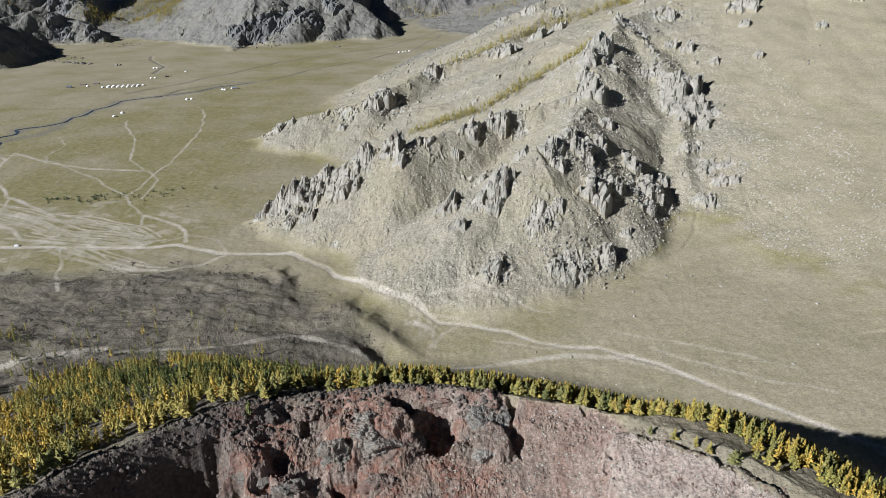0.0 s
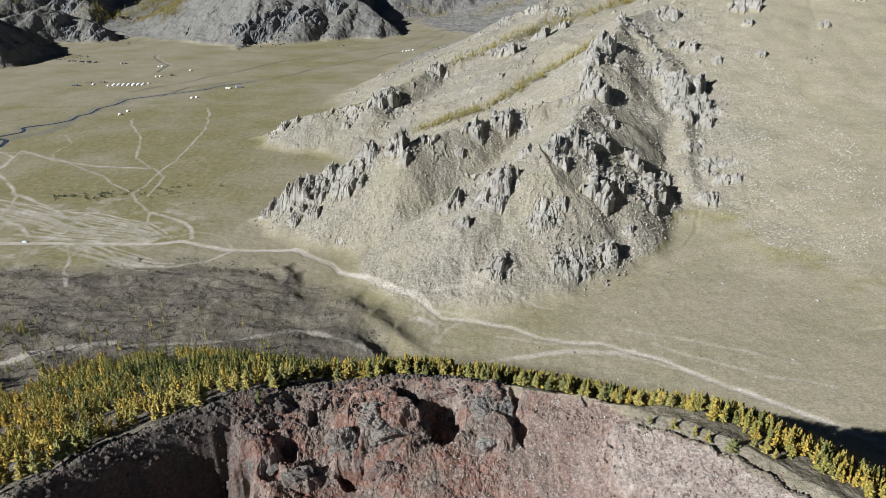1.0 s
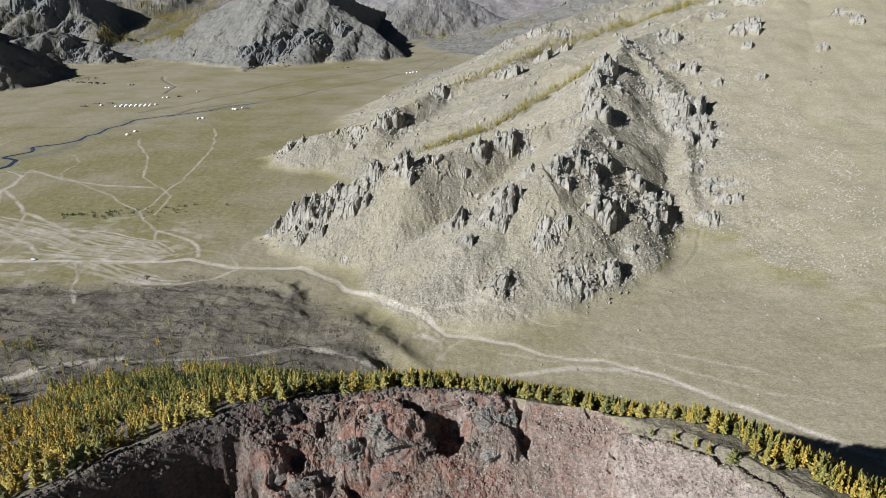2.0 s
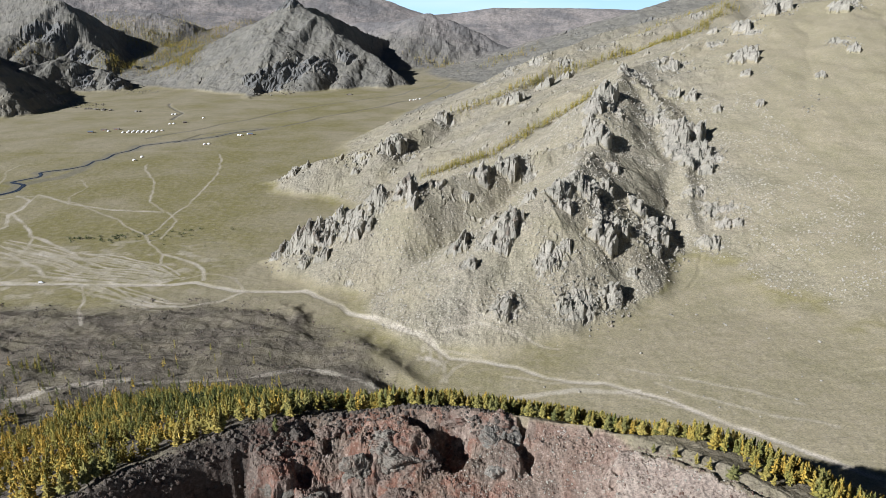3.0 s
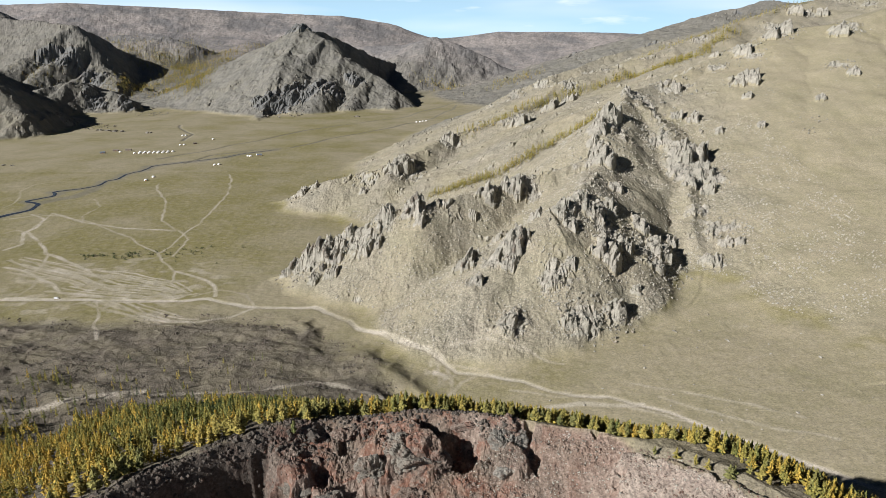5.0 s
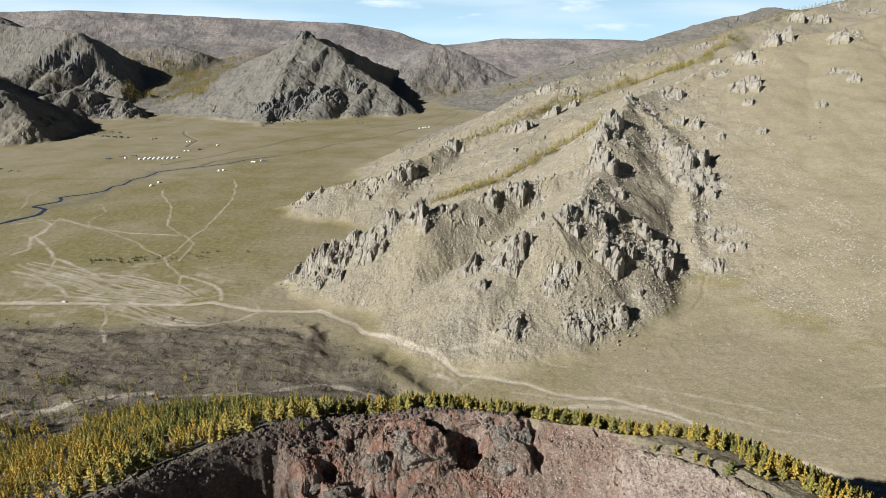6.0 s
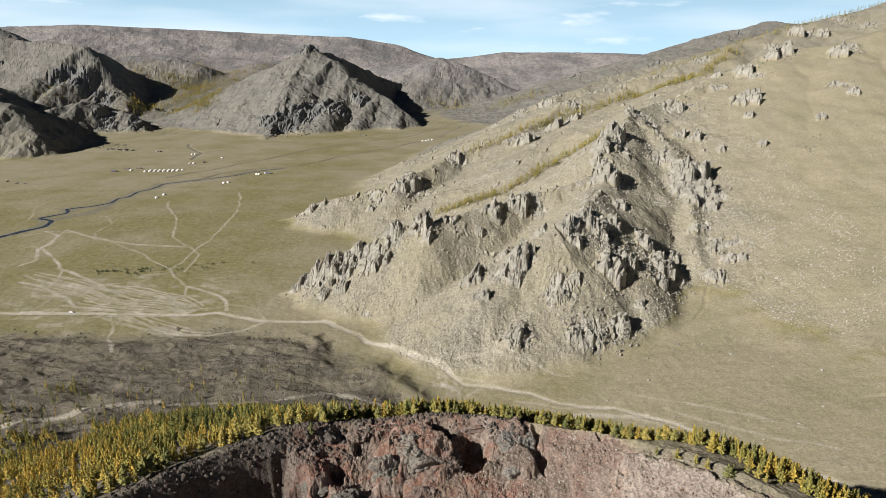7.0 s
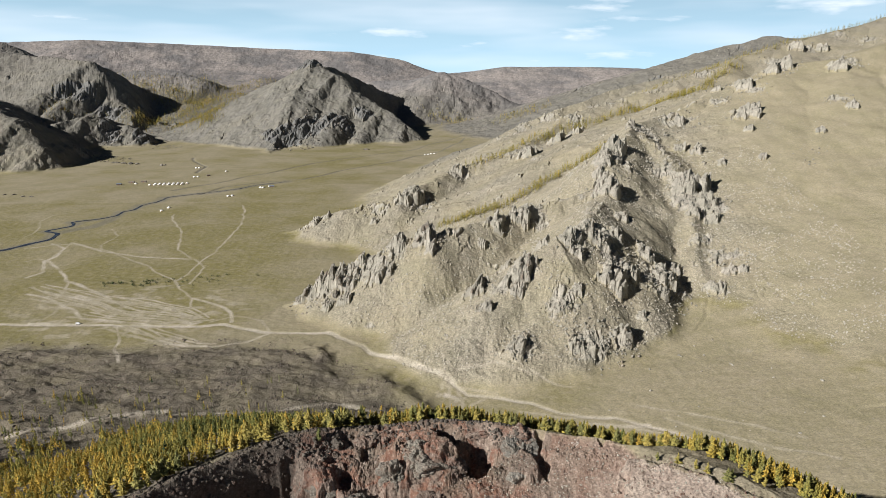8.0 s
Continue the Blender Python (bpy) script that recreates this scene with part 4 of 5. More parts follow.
def pinnacles():
    """The tall dark teeth at the foot of the front spur and the towers above."""
    rng = np.random.default_rng(6)
    for x, y, w, h in [(-157, 708, 3.2, 5), (-147, 710, 4, 9), (-144, 706, 3, 7), (-134, 709, 4.5, 12), (-127, 706, 4.5, 11), (-118, 703, 5, 10), (-110, 697, 4.5, 9), (-101, 690, 5, 9), (-112, 684, 4, 7), (36, 615, 4.5, 8), (30, 609, 4, 7), (78, 608, 5, 9), (72, 601, 4, 7), (41, 578, 3, 5), (-16, 707, 5, 9), (-23, 703, 4, 7)]:
        spire = tagged(new("rock_pinnacle"), "tall leaning pinnacle of dark weathered rock on the spur", "rock", "rock pinnacles on the spur")
        spire.matrix_world = pose(x, y, height(x, y) - 0.15 * h)
        for k in range(3):
            s = 1.0 if k == 0 else 0.45 + 0.3 * rng.random()
            v, f = blade(rng, 1.1 * w * s, 0.8 * h * s)
            ob = raw("rock_blade", v + [(k > 0) * 0.9 * w * rng.normal(), (k > 0) * 1.1 * w * rng.normal(), 0], f, CRAG_DARK)
            ob.parent = spire


# ---- boulders and stones ----
def boulders():
    rng = np.random.default_rng(8)
    kinds = []
    for k in range(6):
        kinds.append(hull("boulder", 40 + k, (1, .8, .7), RUBBLE))
    spots = []
    while len(spots) < 150:  # below the front spur and on the fan
        x, y = rng.uniform(-70, 90), rng.uniform(540, 640)
        if 1.5 < land(np.array([x]), np.array([y]))[0] < 45:
            spots.append((x, y, 0.5 + 1.2 * rng.random() ** 3))
    for n in range(60):
        spots.append((rng.uniform(60, 330), rng.uniform(380, 560), 0.7 + 1.1 * rng.random() ** 2))
    for n in range(50):
        spots.append((rng.uniform(180, 340), rng.uniform(560, 720), 0.5 + 1.1 * rng.random() ** 2))
    for x, y, s in spots:
        ob = new("boulder", kinds[int(rng.integers(6))])
        ob.matrix_world = pose(x, y, height(x, y) + 0.1 * s, 0, 0, 360 * rng.random()) @ Matrix.Diagonal((s, s, s, 1))
        tagged(ob, "pale grey boulder lying on the stony grass", "boulder", "boulders on the slope foot")
    for x, y, s in [(-891, 1882, 7), (-868, 1870, 8), (-845, 1860, 9), (-822, 1852, 6), (-744, 1824, 8), (-850, 1378, 4.5), (-880, 1398, 4), (-830, 1372, 3.5), (-240, 2170, 7), (-900, 1400, 3)]:
        heap("valley_rock", "low dark rock heap on the valley grass", "rock heaps in the valley", x, y, s, 0.7, 7, 1, rng)


def scatter(name, label, count, where, sizes, material, seed, category):
    """Loose stones past counting, in one mesh."""
    rng = np.random.default_rng(seed)
    base, f = faceted(np.random.default_rng(seed + 1), 1, 9)
    f = np.array(f)
    pts = where(rng, count)
    s = sizes[0] + (sizes[1] - sizes[0]) * rng.random(len(pts)) ** 3
    a = rng.random(len(pts)) * 6.283
    c, n = np.cos(a)[:, None], np.sin(a)[:, None]
    q = base * [1, .8, .75]
    vx = (c * q[None, :, 0] - n * q[None, :, 1]) * s[:, None] + pts[:, :1]
    vy = (n * q[None, :, 0] + c * q[None, :, 1]) * s[:, None] + pts[:, 1:2]
    vz = q[None, :, 2] * s[:, None] + (surface(pts[:, 0], pts[:, 1]) + 0.15 * s)[:, None]
    verts = np.stack([vx, vy, vz], -1).reshape(-1, 3)
    faces = (f[None] + (np.arange(len(pts)) * len(base))[:, None, None]).reshape(-1, 3)
    ob = raw(name, verts, faces, material)
    return tagged(ob, label, category, kind="stuff")


def on_slopes(rng, count):
    p = np.stack([rng.uniform(-150, 420, count * 5), rng.uniform(520, 960, count * 5)], 1)
    z = land(p[:, 0], p[:, 1])
    keep = (z - plain(p[:, 0], p[:, 1]) > 4) & (rough(p[:, 0], p[:, 1], 40, 3, 7) > -0.15)
    return p[keep][:count]


def on_right_slope(rng, count):
    p = np.stack([rng.uniform(260, 720, count * 6), rng.uniform(600, 1220, count * 6)], 1)
    keep = (rough(p[:, 0], p[:, 1], 55, 4, 8) > 0.14) & (land(p[:, 0], p[:, 1]) > 30)
    return p[keep][:count]


def on_apron(rng, count):
    p = np.stack([rng.uniform(-520, -20, count * 6), rng.uniform(400, 630, count * 6)], 1)
    d = lava(p[:, 0], p[:, 1])
    keep = (d > -6) & (rough(p[:, 0], p[:, 1], 30, 2, 9) > 0.12)
    return p[keep][:count]


def in_crater(rng, count):
    a, d = rng.uniform(0.55, 2.6, count * 2), rng.uniform(2, 44, count * 2)
    p = np.stack([CX + (RIM - d) * np.cos(a), CY + (RIM - d) * np.sin(a)], 1)
    return p[rough(p[:, 0], p[:, 1], 12, 3, 10) > -0.25][:count]


def on_scree(rng, count):
    a, d = rng.uniform(0.5, 1.5, count), rng.uniform(3, 44, count)
    return np.stack([CX + (RIM - d) * np.cos(a), CY + (RIM - d) * np.sin(a)], 1)


def on_rim(rng, count):
    a, d = rng.uniform(1.35, 2.75, count), rng.normal(0, 4.5, count)
    return np.stack([CX + (RIM - d) * np.cos(a), CY + (RIM - d) * np.sin(a)], 1)


# ---- cliffs of the crater wall ----
def bluff(name, label, x, y, z, sx, sy, sz, yaw, seed, material, level=6, lumps=0.16, holes=2.6):
    """A weathered rock mass: blocks joined in one skin with cracks and knobs."""
    rng = np.random.default_rng(seed)
    v, f = faceted(rng, level, 16, 0.35)
    n = v / np.linalg.norm(v, axis=1)[:, None]
    w = v * [sx, sy, sz]
    o = seed * 13.7
    big = sum(rough(w[:, i] + o, w[:, j] - o, 7.0, 4, seed + 3 * i) for i, j in ((0, 2), (1, 2), (0, 1)))
    axis = np.abs(n).argmax(1)
    flat_u = np.choose(axis, (w[:, 1], w[:, 0], w[:, 0])) + o
    flat_v = np.choose(axis, (w[:, 2], w[:, 2], w[:, 1])) + o
    l1, l2 = blocks(flat_u, flat_v * 1.3, 3.0, seed), blocks(flat_u, flat_v, 1.3, seed + 1)
    hole = ease(0.18, 0.5, rough(w[:, 0] - o, 1.2 * w[:, 2] + 0.6 * w[:, 1], 6.5, 3, seed + 9))
    knobs = sum(rough(w[:, i] - o, w[:, j] + o, 1.8, 3, seed + 20 + i, 0.6) for i, j in ((0, 2), (1, 2), (0, 1)))
    push = lumps * 9 * big + 0.9 * (l1[0] - 0.5) * ease(0, .3, l1[1]) + 0.45 * (l2[0] - 0.5) + 0.4 * knobs - 0.4 * ease(.14, 0, l1[1]) - holes * hole + 0.10 * rng.normal(size=len(w))
    w = turned(w + n * push[:, None], 0, 0, yaw)
    ob = raw(name, w + [x, y, z], f, material)
    return tagged(ob, label, "rock", "cliffs in the crater wall")


def crater_walls():
    b = bluff
    b("crater_bluff", "big grey crusted lava bluff standing out of the crater wall", -8, 234.5, 104, 13, 7.5, 6.5, -14, 11, CRUST, 6, 0.10, 1.6)
    b("crater_bluff", "big grey crusted lava bluff standing out of the crater wall", -19, 229, 100.5, 6, 6, 7.5, 15, 12, CRUST, 6, 0.10, 1.6)
    b("crater_bluff", "red and brown scoria cliff under a grey crust", 2, 231, 101.5, 6.5, 5, 6.5, -10, 13, SCORIA, 6, 0.10, 1.5)
    b("crater_bluff", "brown knobby scoria bluff below the rim", -5, 222.5, 96, 9, 4.5, 4.8, -15, 14, SCORIA, 6, 0.10, 1.4)
    b("crater_bluff", "dark lava shoulder under the crater rim", -41, 241, 107.5, 5, 3.5, 3, 10, 15, BASALT, 4, 0.10, 1.0)
    b("crater_bluff", "reddish lava cliff with dark hollows under the rim", -27, 244, 108, 8, 3, 3, 12, 16, SCORIA, 6, 0.10, 1.4)
    b("crater_bluff", "grey lava knob among red cinders", -46, 223, 98.5, 6.5, 5, 5, 0, 17, CRUST, 4, 0.10, 1.0)
    b("crater_bluff", "grey lava knob among red cinders", -33, 219, 95.5, 6, 4, 4, 10, 18, CRUST, 4, 0.10, 1.0)
    b("crater_buttress", "pale grey buttress of lava running down the crater wall", 29, 239, 106, 6, 6.5, 5.4, -4, 19, ASH, 6, 0.06, 0.7)
    b("crater_buttress", "pale grey buttress of lava running down the crater wall", 29.5, 230, 101.2, 6.2, 6.5, 5.6, 5, 20, ASH, 6, 0.06, 0.7)
    b("rim_ledge", "low reddish ledge along the crater rim", 14, 246, 109, 9, 2.4, 1.8, 2, 21, SCORIA, 4, 0.08, 0.6)
    b("red_knob", "orange-red cinder knob on the crater rim", 51.5, 240.5, 106.6, 4.2, 3.4, 3.6, 0, 22, TUFF, 4, 0.05, 0.3)
    for x, y, z, size in [(71, 222, 105.5, 2.4), (73, 214, 102.5, 2.8), (78, 207, 101, 2.2), (84, 211, 105, 2.6), (92, 203, 104, 2.4), (100, 196, 104, 2.8)]:
        b("tuff_ledge", "pale pink tuff ledge under the grey rim", x, y, z, 1.6 * size, size, 0.7 * size, -52, int(x), TUFF, 4, 0.05, 0.3)


# ---- larches ----
def crown_data(rng, sprays, tall=1.0, wide=0.2, start=0.16):
    """Boughs in whorls on a narrow cone, with gaps: vertices and triangles of a tree 1 high."""
    verts, faces, lobes = [], [], 0.6 + 0.75 * rng.random(12)
    for k in range(sprays):
        t = (k + rng.random()) / sprays
        z = start + (1 - start) * t
        reach = wide * (1 - t) ** 0.75 * (0.35 + 0.9 * rng.random()) * (0.6 + 0.6 * min(1, t / 0.25)) + 0.015
        a = 2.4 * k + rng.normal() * 0.6
        reach *= lobes[int(t * 8)] * (0.8 + 0.25 * math.sin(a + 9 * t))
        droop, w = 0.03 - 0.07 * rng.random(), reach * (0.2 + 0.22 * rng.random()) + 0.010
        ca, sa = math.cos(a), math.sin(a)
        tip = (ca * reach, sa * reach, z + droop + 0.02)
        lift = 0.045 * (0.7 + rng.random())
        m = len(verts)
        verts += [(0, 0, z + 0.02), (ca * reach * .55 - sa * w, sa * reach * .55 + ca * w, z + droop * .5), tip, (ca * reach * .55 + sa * w, sa * reach * .55 - ca * w, z + droop * .5), (ca * reach * .5, sa * reach * .5, z + lift + 0.01), (ca * reach * .55, sa * reach * .55, z + droop - 0.03)]
        faces += [(m, m + 4, m + 1), (m, m + 3, m + 4), (m + 1, m + 4, m + 2), (m + 4, m + 3, m + 2), (m + 1, m + 2, m + 5), (m + 2, m + 3, m + 5)]
    m = len(verts)
    verts.append((0, 0, 1.03))
    for k in range(5):
        verts.append((0.02 * math.cos(k * 1.2566), 0.02 * math.sin(k * 1.2566), 0.9))
        faces.append((m, m + 1 + k, m + 1 + (k + 1) % 5))
    return np.array(verts), faces


def trunk_bm():
    bm = bmesh.new()
    rings = []
    for z, r in ((-0.03, .020), (0.02, .015), (0.35, .011), (0.7, .007), (0.97, .002)):
        rings.append([bm.verts.new((r * math.cos(k * 1.0472) + 0.006 * math.sin(9 * z), r * math.sin(k * 1.0472), z)) for k in range(6)])
    for p, q in zip(rings[:-1], rings[1:]):
        for k in range(6):
            bm.faces.new((p[k], p[(k + 1) % 6], q[(k + 1) % 6], q[k]))
    return bm


def larches():
    rng = np.random.default_rng(21)
    kinds = []
    trunk = part("trunk", trunk_bm(), BARK)
    trunk_me = trunk.data
    bpy.data.objects.remove(trunk)
    for k in range(7):
        v, f = crown_data(np.random.default_rng(60 + k), 150 + 6 * k, wide=0.19 + 0.016 * k)
        me = bpy.data.meshes.new("crown")
        me.from_pydata(v.tolist(), [], f)
        me.materials.append(NEEDLES)
        kinds.append(me)

    def larch(x, y, h, label, group):
        top = new("larch_tree")
        top.matrix_world = pose(x, y, height(x, y) - 0.1, 0, 0, 360 * rng.random()) @ Matrix.Diagonal((h * (0.9 + .35 * rng.random()), h * (0.9 + .35 * rng.random()), h, 1))
        tagged(top, label, "tree", group)
        for nm, me in (("trunk", trunk_me), ("crown", kinds[int(rng.integers(7))])):
            ob = new(nm, me)
            ob.parent = top

    row = "golden larch in the dense row behind the crater rim"
    n = 0
    while n < 270:
        a = rng.uniform(0.30, 1.68)
        out = 5 + 5 * ease(1.0, 0.6, a) + rng.random() ** 1.3 * 20
        r = RIM + out + 8 * ease(1.05, 0.75, a)
        larch(CX + r * math.cos(a), CY + r * math.sin(a), 4.6 + 3.0 * rng.random() + 0.5 * float(ease(1.1, 0.6, a)), row, "larches along the rim")
        n += 1
    while n < 350:
        a, out = rng.uniform(1.62, 2.75), 5 + rng.random() * 16
        larch(CX + (RIM + out) * math.cos(a), CY + (RIM + out) * math.sin(a), 6 + 4 * rng.random(), "yellow-green larch at the edge of the crater forest", "larches along the rim")
        n += 1
    for x, y, h in [(-48, 238, 6), (78, 224, 4), (84, 220, 5), (89, 216, 4.5), (92, 213, 5), (97, 208, 6), (99, 209, 4), (104, 209, 4.5), (106, 206, 6), (108, 204, 4), (126, 200, 4), (27, 250, 6), (31, 248, 5), (-44, 245, 5), (112, 214, 5), (117, 211, 4)]:
        larch(x, y, h, "small pale larch alone on the open crater rim", "lone larches on the rim")


def grove(name, label, pts, heights, tones, sprays, wide, seed, category="forest"):
    """A wood past counting, as one mesh of many small crowns."""
    rng = np.random.default_rng(seed)
    shapes = [crown_data(np.random.default_rng(seed + 1 + k), sprays, wide=wide * (0.9 + 0.1 * k), start=0.1) for k in range(4)]
    z = surface(pts[:, 0], pts[:, 1])
    verts, faces, tone, base = [], [], [], 0
    for i in range(len(pts)):
        v, f = shapes[int(rng.integers(4))]
        a, h = rng.random() * 6.283, heights[i]
        c, s = math.cos(a) * h * (0.9 + 0.4 * rng.random()), math.sin(a) * h
        w = np.stack([c * v[:, 0] - s * v[:, 1] + pts[i, 0], s * v[:, 0] + c * v[:, 1] + pts[i, 1], v[:, 2] * h + z[i] - 0.2], 1)
        verts.append(w), faces.append(np.array(f) + base), tone.append(np.full(len(v), tones[i]))
        base += len(v)
    verts, faces, tone = np.concatenate(verts), np.concatenate(faces), np.concatenate(tone)
    ob = raw(name, verts, faces, FOREST)
    ob.data.attributes.new("tone", "FLOAT", "POINT").data.foreach_set("value", np.clip(tone, 0, 1).astype(np.float32))
    return tagged(ob, label, category, kind="stuff")


EDGE_X, EDGE_Y = (-420, -340, -253, -193, -116, -67, -20, 10), (330, 380, 392, 420, 402, 372, 295, 265)


def woods():
    rng = np.random.default_rng(33)
    p = np.stack([rng.uniform(-420, 0, 17000), rng.uniform(60, 480, 17000)], 1)
    p = p[p[:, 0] > -0.72 * p[:, 1] - 25]
    _, out = cone(p[:, 0], p[:, 1])
    a = np.arctan2(p[:, 1] - CY, p[:, 0] - CX)
    edge = np.interp(p[:, 0], EDGE_X, EDGE_Y)
    inside = (out > 16) & (p[:, 1] < edge) & (rough(p[:, 0], p[:, 1], 24, 3, 3) > -0.2) & (rng.random(len(p)) < 0.8)
    p = p[inside]
    _, out = cone(p[:, 0], p[:, 1])
    deep = np.exp(-(((p[:, 0] + 95) / 70) ** 2 + ((p[:, 1] - 330) / 42) ** 2))
    tones = 0.74 + 0.4 * rough(p[:, 0], p[:, 1], 45, 3, 5) - 0.4 * deep + 0.25 * ease(30, 8, out) - 0.03 + 0.2 * ease(-70, -190, p[:, 0]) * ease(400, 300, p[:, 1]) + 0.2 * rng.normal(size=len(p))
    grove("larch_forest", "dense autumn larch forest, yellow to dark green, on the cone", p, 5.5 + 4.2 * rng.random(len(p)), tones, 34, 0.25, 70)
    a, d = rng.uniform(0.42, 1.72, 900), rng.uniform(7, 38, 900)
    q = np.stack([CX + (RIM + d) * np.cos(a), CY + (RIM + d) * np.sin(a)], 1)
    grove("rim_thicket", "yellow larch thicket filling the row behind the crater rim", q, 4.6 + 3.6 * rng.random(900), 0.74 + 0.22 * rng.normal(size=900), 50, 0.2, 75, "trees")
    p = np.stack([rng.uniform(-400, 0, 2600), rng.uniform(300, 500, 2600)], 1)
    edge = np.interp(p[:, 0], EDGE_X, EDGE_Y)
    keep = (p[:, 1] > edge) & (rng.random(2600) < np.exp(-(p[:, 1] - edge) / 24)) & (lava(p[:, 0], p[:, 1]) > 25)
    p = p[keep]
    more = np.stack([rng.normal(-268, 12, 34), rng.normal(460, 6, 34)], 1)
    p = np.concatenate([p, more, [(-232, 501), (-229, 497), (-294, 424), (-169, 458), (-120, 470)]])
    grove("scattered_larches", "thin scattered young larches on the dark lava", p, 4 + 4.5 * rng.random(len(p)), 0.5 + 0.25 * rng.normal(size=len(p)), 30, 0.15, 80, "trees")
    lines = [([(-4, 922), (27, 911), (63, 910), (85, 910), (123, 922), (170, 959), (200, 942), (237, 964)], 520, 5, 8.5), ([(48, 1191), (92, 1207), (133, 1234), (184, 1256), (251, 1299), (307, 1321), (376, 1348), (412, 1212), (536, 1420), (611, 1478)], 1100, 8, 9.5), ([(400, 1440), (480, 1470), (571, 1495), (640, 1530), (800, 1612), (1000, 1685), (1150, 1712)], 380, 9, 9.0), ([(-170, 1045), (-120, 1042)], 8, 4, 5.0), ([(-60, 722), (-20, 722), (-100, 712)], 14, 6, 5.0)]
    pts, hs = [], []
    for line, count, spread, h in lines:
        line = np.array(line, float)
        seg = np.hypot(*np.diff(line, axis=0).T)
        s = rng.random(count) * seg.sum()
        cum = np.r_[0, np.cumsum(seg)]
        pts.append(np.stack([np.interp(s, cum, line[:, 0]), np.interp(s, cum, line[:, 1])], 1) + rng.normal(size=(count, 2)) * spread)
        hs.append(h * (0.7 + 0.6 * rng.random(count)))
    p, h = np.concatenate(pts), np.concatenate(hs)
    grove("ridge_larches", "strips of yellow-green larches along the mountain crests", p, h, 0.70 + 0.10 * rng.normal(size=len(p)), 14, 0.2, 90, "trees")
    spots = [(-1500, 3400, 45, 90), (-1386, 3330, 45, 160), (-1260, 3265, 45, 220), (-1158, 3253, 45, 260), (-1079, 3237, 45, 260), (-1083, 3093, 45, 240), (-1090, 2972, 40, 160), (-862, 2602, 24, 130), (-850, 2530, 22, 90), (-1216, 2644, 30, 90), (-1196, 2784, 35, 130), (-1139, 2853, 35, 110), (-1004, 2725, 45, 140), (-930, 2640, 35, 120), (-840, 2660, 26, 80)]
    spots += [(-999, 3351, 50, 240), (-991, 3567, 50, 160), (-954, 3757, 50, 90), (-1097, 3470, 60, 120), (-1310, 3786, 80, 70), (-16, 3175, 35, 70), (58, 3127, 35, 60), (274, 2795, 40, 90), (364, 2814, 35, 60), (-1465, 2668, 30, 40), (-1370, 2637, 40, 50)]
    p = np.concatenate([np.stack([rng.normal(x, s, n), rng.normal(y, 1.3 * s, n)], 1) for x, y, s, m in spots for n in [int(1.5 * m)]])
    grove("far_forest", "distant yellow larch wood in a side valley", p, 10 + 7 * rng.random(len(p)), 0.72 + 0.2 * rng.normal(size=len(p)), 9, 0.26, 95)
    p = np.concatenate([np.stack([rng.normal(-385, 22, 26), rng.normal(789, 6, 26)], 1), np.stack([rng.normal(-355, 9, 26), rng.normal(796, 9, 26)], 1), np.stack([rng.normal(-300, 25, 30), rng.normal(800, 20, 30)], 1)])
    grove("low_bushes", "dark low bushes on the damp valley grass", p, 1.8 + 1.8 * rng.random(len(p)), 0.02 + 0.04 * rng.random(len(p)), 12, 0.9, 99, "bushes")


# ---- the camp and the river ----
def lathe(profile, sides):
    bm = bmesh.new()
    rings = [[bm.verts.new((r * math.cos(k * 2 * math.pi / sides), r * math.sin(k * 2 * math.pi / sides), z)) for k in range(sides)] for r, z in profile]
    for p, q in zip(rings[:-1], rings[1:]):
        for k in range(sides):
            bm.faces.new((p[k], p[(k + 1) % sides], q[(k + 1) % sides], q[k]))
    bm.faces.new(rings[-1])
    return bm


def boxed(x0, x1, y0, y1, z0, z1, bevel=0.0):
    bm = bmesh.new()
    bmesh.ops.create_cube(bm, size=1)
    for v in bm.verts:
        v.co = Vector(((x0 + x1) / 2 + v.co.x * (x1 - x0), (y0 + y1) / 2 + v.co.y * (y1 - y0), (z0 + z1) / 2 + v.co.z * (z1 - z0)))
    if bevel:
        bmesh.ops.bevel(bm, geom=bm.edges[:], offset=bevel, segments=2, affect="EDGES")
    return bm


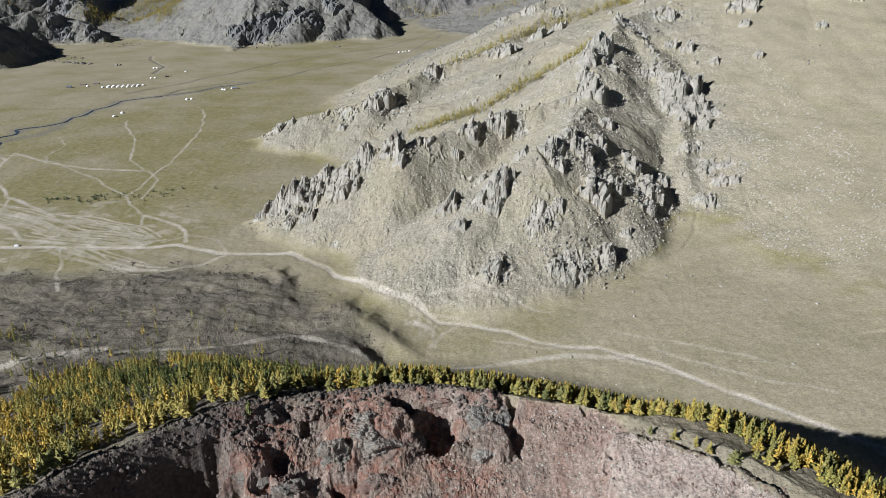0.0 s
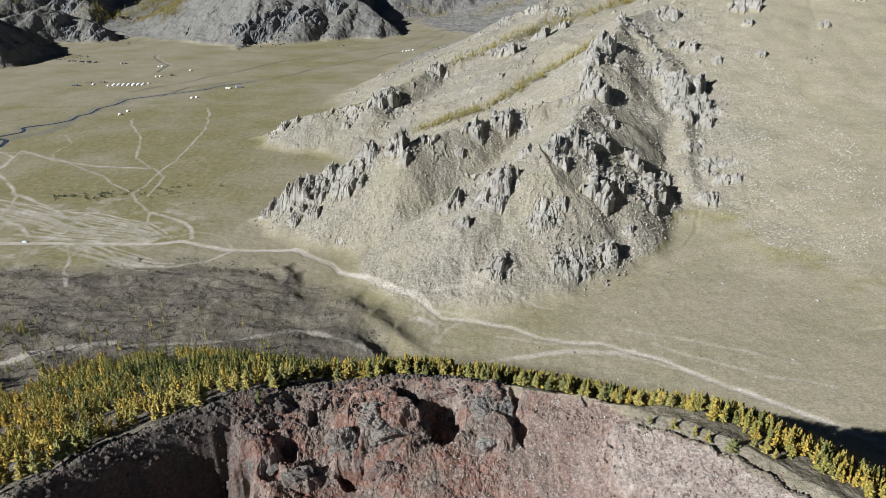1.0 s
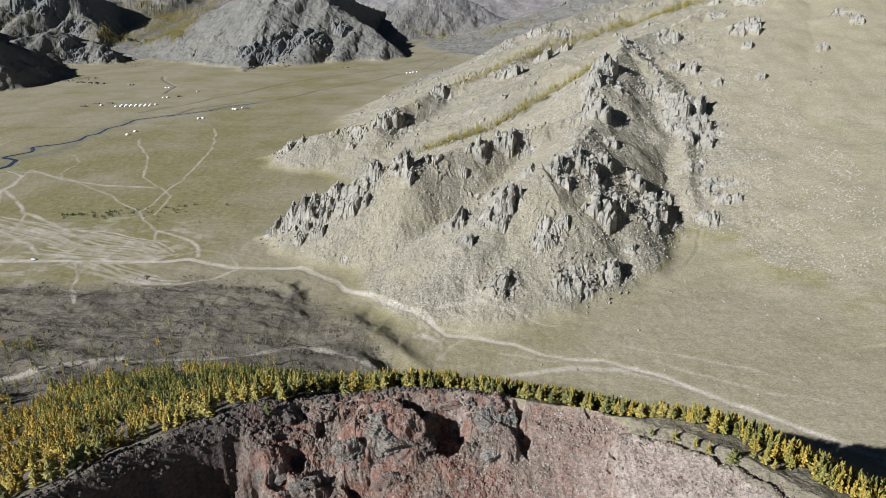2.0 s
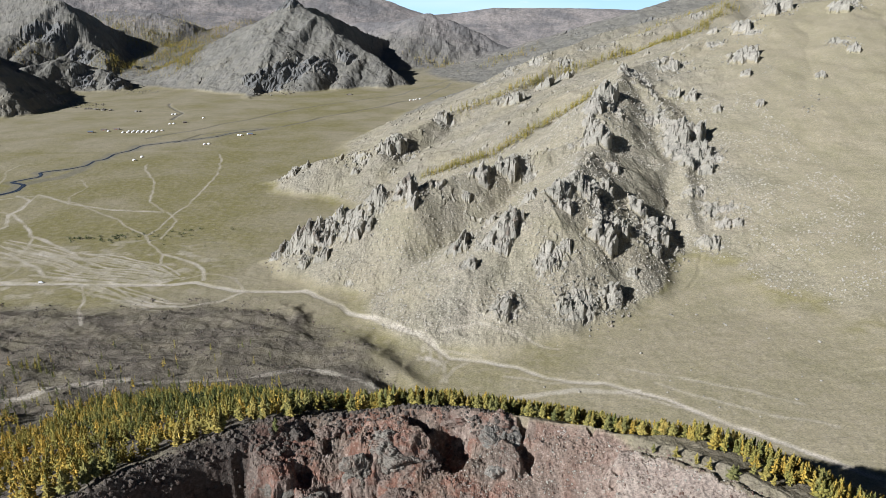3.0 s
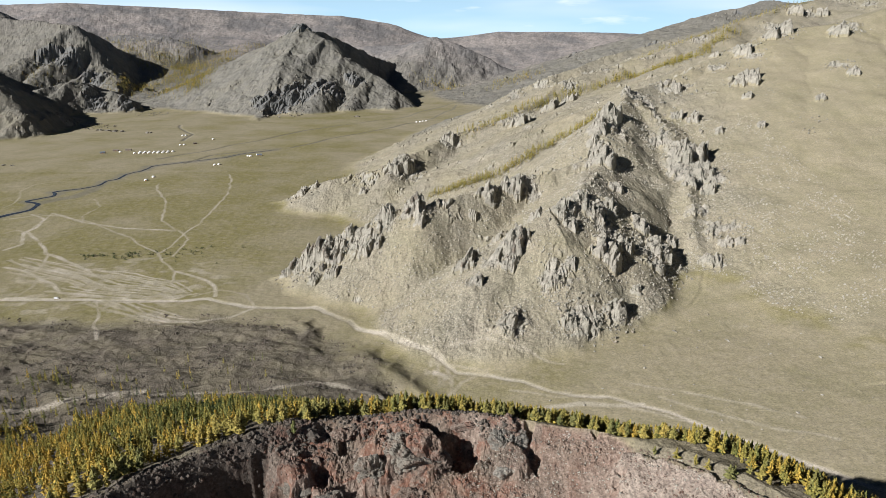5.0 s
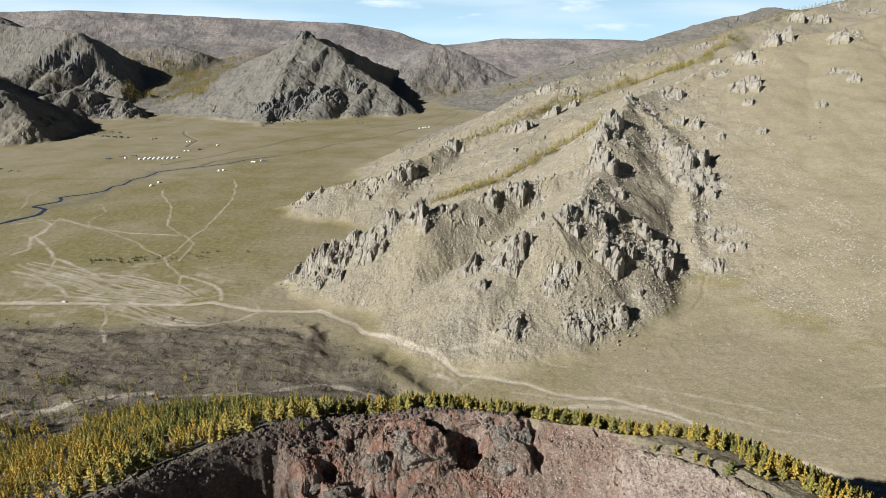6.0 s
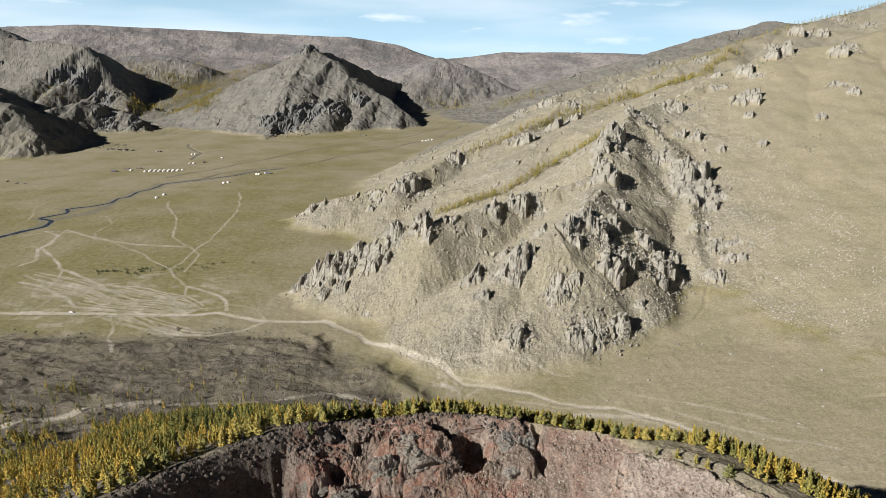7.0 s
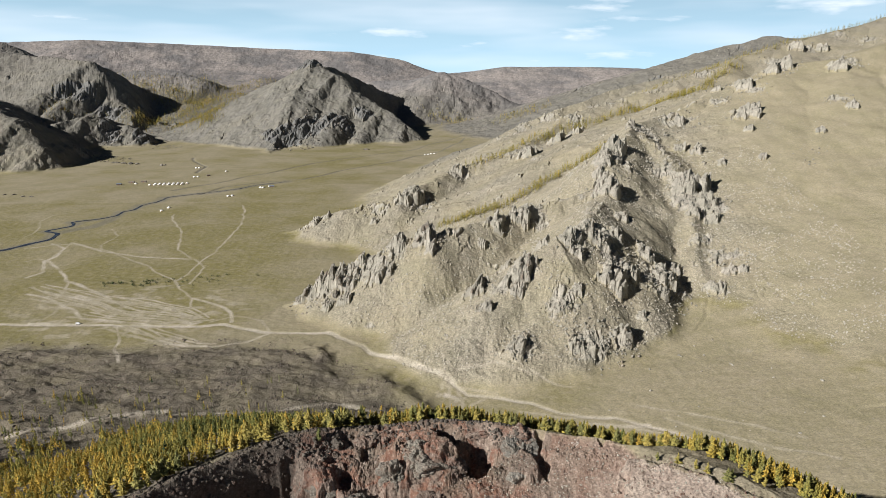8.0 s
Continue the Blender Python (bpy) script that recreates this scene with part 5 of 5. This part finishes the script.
def camp():
    ger = tagged(new("felt_ger"), "round white felt tent in the camp on the grass", "tent", "white tents in the valley")
    part("wall", lathe([(3.0, -0.3), (3.05, 0.2), (3.05, 1.6), (2.95, 1.7)], 20), FELT, ger)
    part("roof", lathe([(3.15, 1.62), (2.6, 2.05), (1.4, 2.7), (0.55, 3.0), (0.5, 3.1)], 20), FELT, ger)
    part("crown_ring", lathe([(0.55, 3.05), (0.58, 3.2), (0.3, 3.28)], 12), PLANK, ger, "dark wooden ring")
    part("door", boxed(-0.5, 0.5, -3.2, -3.0, 0, 1.6, 0.03), DOOR, ger, "red-brown wooden door")
    part("stovepipe", lathe([(0.08, 3.0), (0.08, 4.0), (0.1, 4.02)], 8), RUBBER, ger)
    rng = np.random.default_rng(3)
    spots = []
    for k in range(8):
        for j in range(2):
            spots.append((-646 + 9.6 * k + 7 * j, 1508 + 1.2 * k + 14 * j))
    spots += [(-508, 1223), (-506, 1252), (-431, 1367), (-424, 1372), (-386, 1467), (-376, 1485), (-392, 1470), (-684, 1525), (-588, 1623), (-580, 1626), (-635, 1774), (-628, 1776), (-539, 1710), (-52, 2040), (-42, 2046), (-34, 2052), (-24, 2058)]
    ger.matrix_world = pose(*spots[0], height(*spots[0]), 0, 0, 20)
    for x, y in spots[1:]:
        copy_thing(ger, pose(x, y, height(x, y), 0, 0, 20 + 30 * rng.normal()))

    def cabin(x, y, w, d, yaw, roof):
        c = tagged(new("log_cabin"), "small dark plank cabin with a low roof by the camp", "cabin", "cabins in the valley")
        part("wall", boxed(-w, w, -d, d, -0.5, 2.6), PLANK, c)
        bm = bmesh.new()
        v = [bm.verts.new(q) for q in ((-w - .4, -d - .5, 2.5), (w + .4, -d - .5, 2.5), (w + .4, d + .5, 2.5), (-w - .4, d + .5, 2.5), (-w - .4, 0, 4.0), (w + .4, 0, 4.0))]
        for q in ((0, 1, 5, 4), (2, 3, 4, 5), (1, 2, 5), (3, 0, 4), (3, 2, 1, 0)):
            bm.faces.new([v[i] for i in q])
        part("roof", bm, roof, c)
        part("door", boxed(-0.5, 0.5, -d - 0.06, -d, 0, 1.9), DOOR, c)
        c.matrix_world = pose(x, y, height(x, y), 0, 0, yaw)
        return c

    cabin(-716, 1512, 5, 3.5, 15, TIN), cabin(-700, 1540, 6, 2.5, 5, PLANK), cabin(-676, 1548, 6, 2.5, 5, PLANK), cabin(-560, 1640, 4, 2.5, 30, PLANK), cabin(-370, 1478, 5, 3, 10, TIN)

    van = tagged(new("white_van"), "small white van parked on the dirt road", "van")
    bm = boxed(-2.2, 2.2, -0.9, 0.9, 0.35, 1.25, 0.12)
    body = part("body", bm, PAINT, van)
    part("cabin", boxed(-2.1, 1.4, -0.85, 0.85, 1.2, 2.05, 0.15), PAINT, van)
    part("windscreen", boxed(1.38, 1.44, -0.7, 0.7, 1.35, 1.9), GLASS, van)
    for sx in (-1.4, 1.4):
        for sy in (-0.9, 0.9):
            bm = lathe([(0.1, -0.1), (0.33, -0.1), (0.36, 0), (0.33, 0.1), (0.1, 0.1)], 14)
            bmesh.ops.transform(bm, matrix=pose(sx, sy, 0.36, 90), verts=bm.verts)
            part("wheel", bm, RUBBER, van)
    van.matrix_world = pose(-369, 655, height(-369, 655) + 0.05, 0, 0, 4)


def river():
    line = np.array(RIVER, float)
    seg = np.hypot(*np.diff(line, axis=0).T)
    s = np.arange(0, seg.sum(), 4.0)
    cum = np.r_[0, np.cumsum(seg)]
    x, y = np.interp(s, cum, line[:, 0]), np.interp(s, cum, line[:, 1])
    k = np.ones(5) / 5
    x[2:-2], y[2:-2] = np.convolve(x, k, "valid"), np.convolve(y, k, "valid")
    x, y = x + 5 * rough(s, s * 0, 40, 2, 3), y + 5 * rough(s, s * 0 + 50, 40, 2, 4)
    tx, ty = np.gradient(x), np.gradient(y)
    n = np.hypot(tx, ty)
    w = np.interp(s, [0, 200, 400, s[-1]], [4.5, 2.6, 2.0, 1.2]) * (1 + 0.5 * rough(s, s * 0, 25, 2, 5))
    verts = []
    for side in (-1, -0.33, 0.33, 1):
        px, py = x - side * w * ty / n, y + side * w * tx / n
        verts.append(np.stack([px, py, surface(px, py) + 0.25], 1))
    m = len(s)
    faces = [(a * m + i, a * m + i + 1, (a + 1) * m + i + 1, (a + 1) * m + i) for a in range(3) for i in range(m - 1)]
    ob = raw("river", np.concatenate(verts).tolist(), faces, WATER)
    tagged(ob, "narrow winding river of dark blue water", "river", kind="structure")


camp()
river()
outcrops()
pinnacles()
far_crags()
crater_walls()
boulders()
larches()
woods()
scatter("scree", "loose pale stones strewn over the mountain slopes", 20000, on_slopes, (0.3, 1.3), RUBBLE, 11, "stones")
scatter("slope_stones", "grey loose stones in patches on the wide dry slope", 1800, on_right_slope, (0.25, 0.75), CRAG, 19, "stones")
scatter("lava_rubble", "dark lava rubble along the edge of the old flow", 2600, on_apron, (0.3, 1.25), BASALT, 12, "stones")
scatter("pale_cinders", "pale stones strewn down the crater scree", 2600, on_scree, (0.12, 0.6), RUBBLE, 15, "stones")
scatter("rim_rubble", "dark lava blocks lying along the crater rim", 2600, on_rim, (0.25, 1.1), BASALT, 14, "stones")
scatter("crater_rubble", "loose red and grey cinder blocks on the crater wall", 7000, in_crater, (0.15, 0.7), SCORIA, 13, "stones")
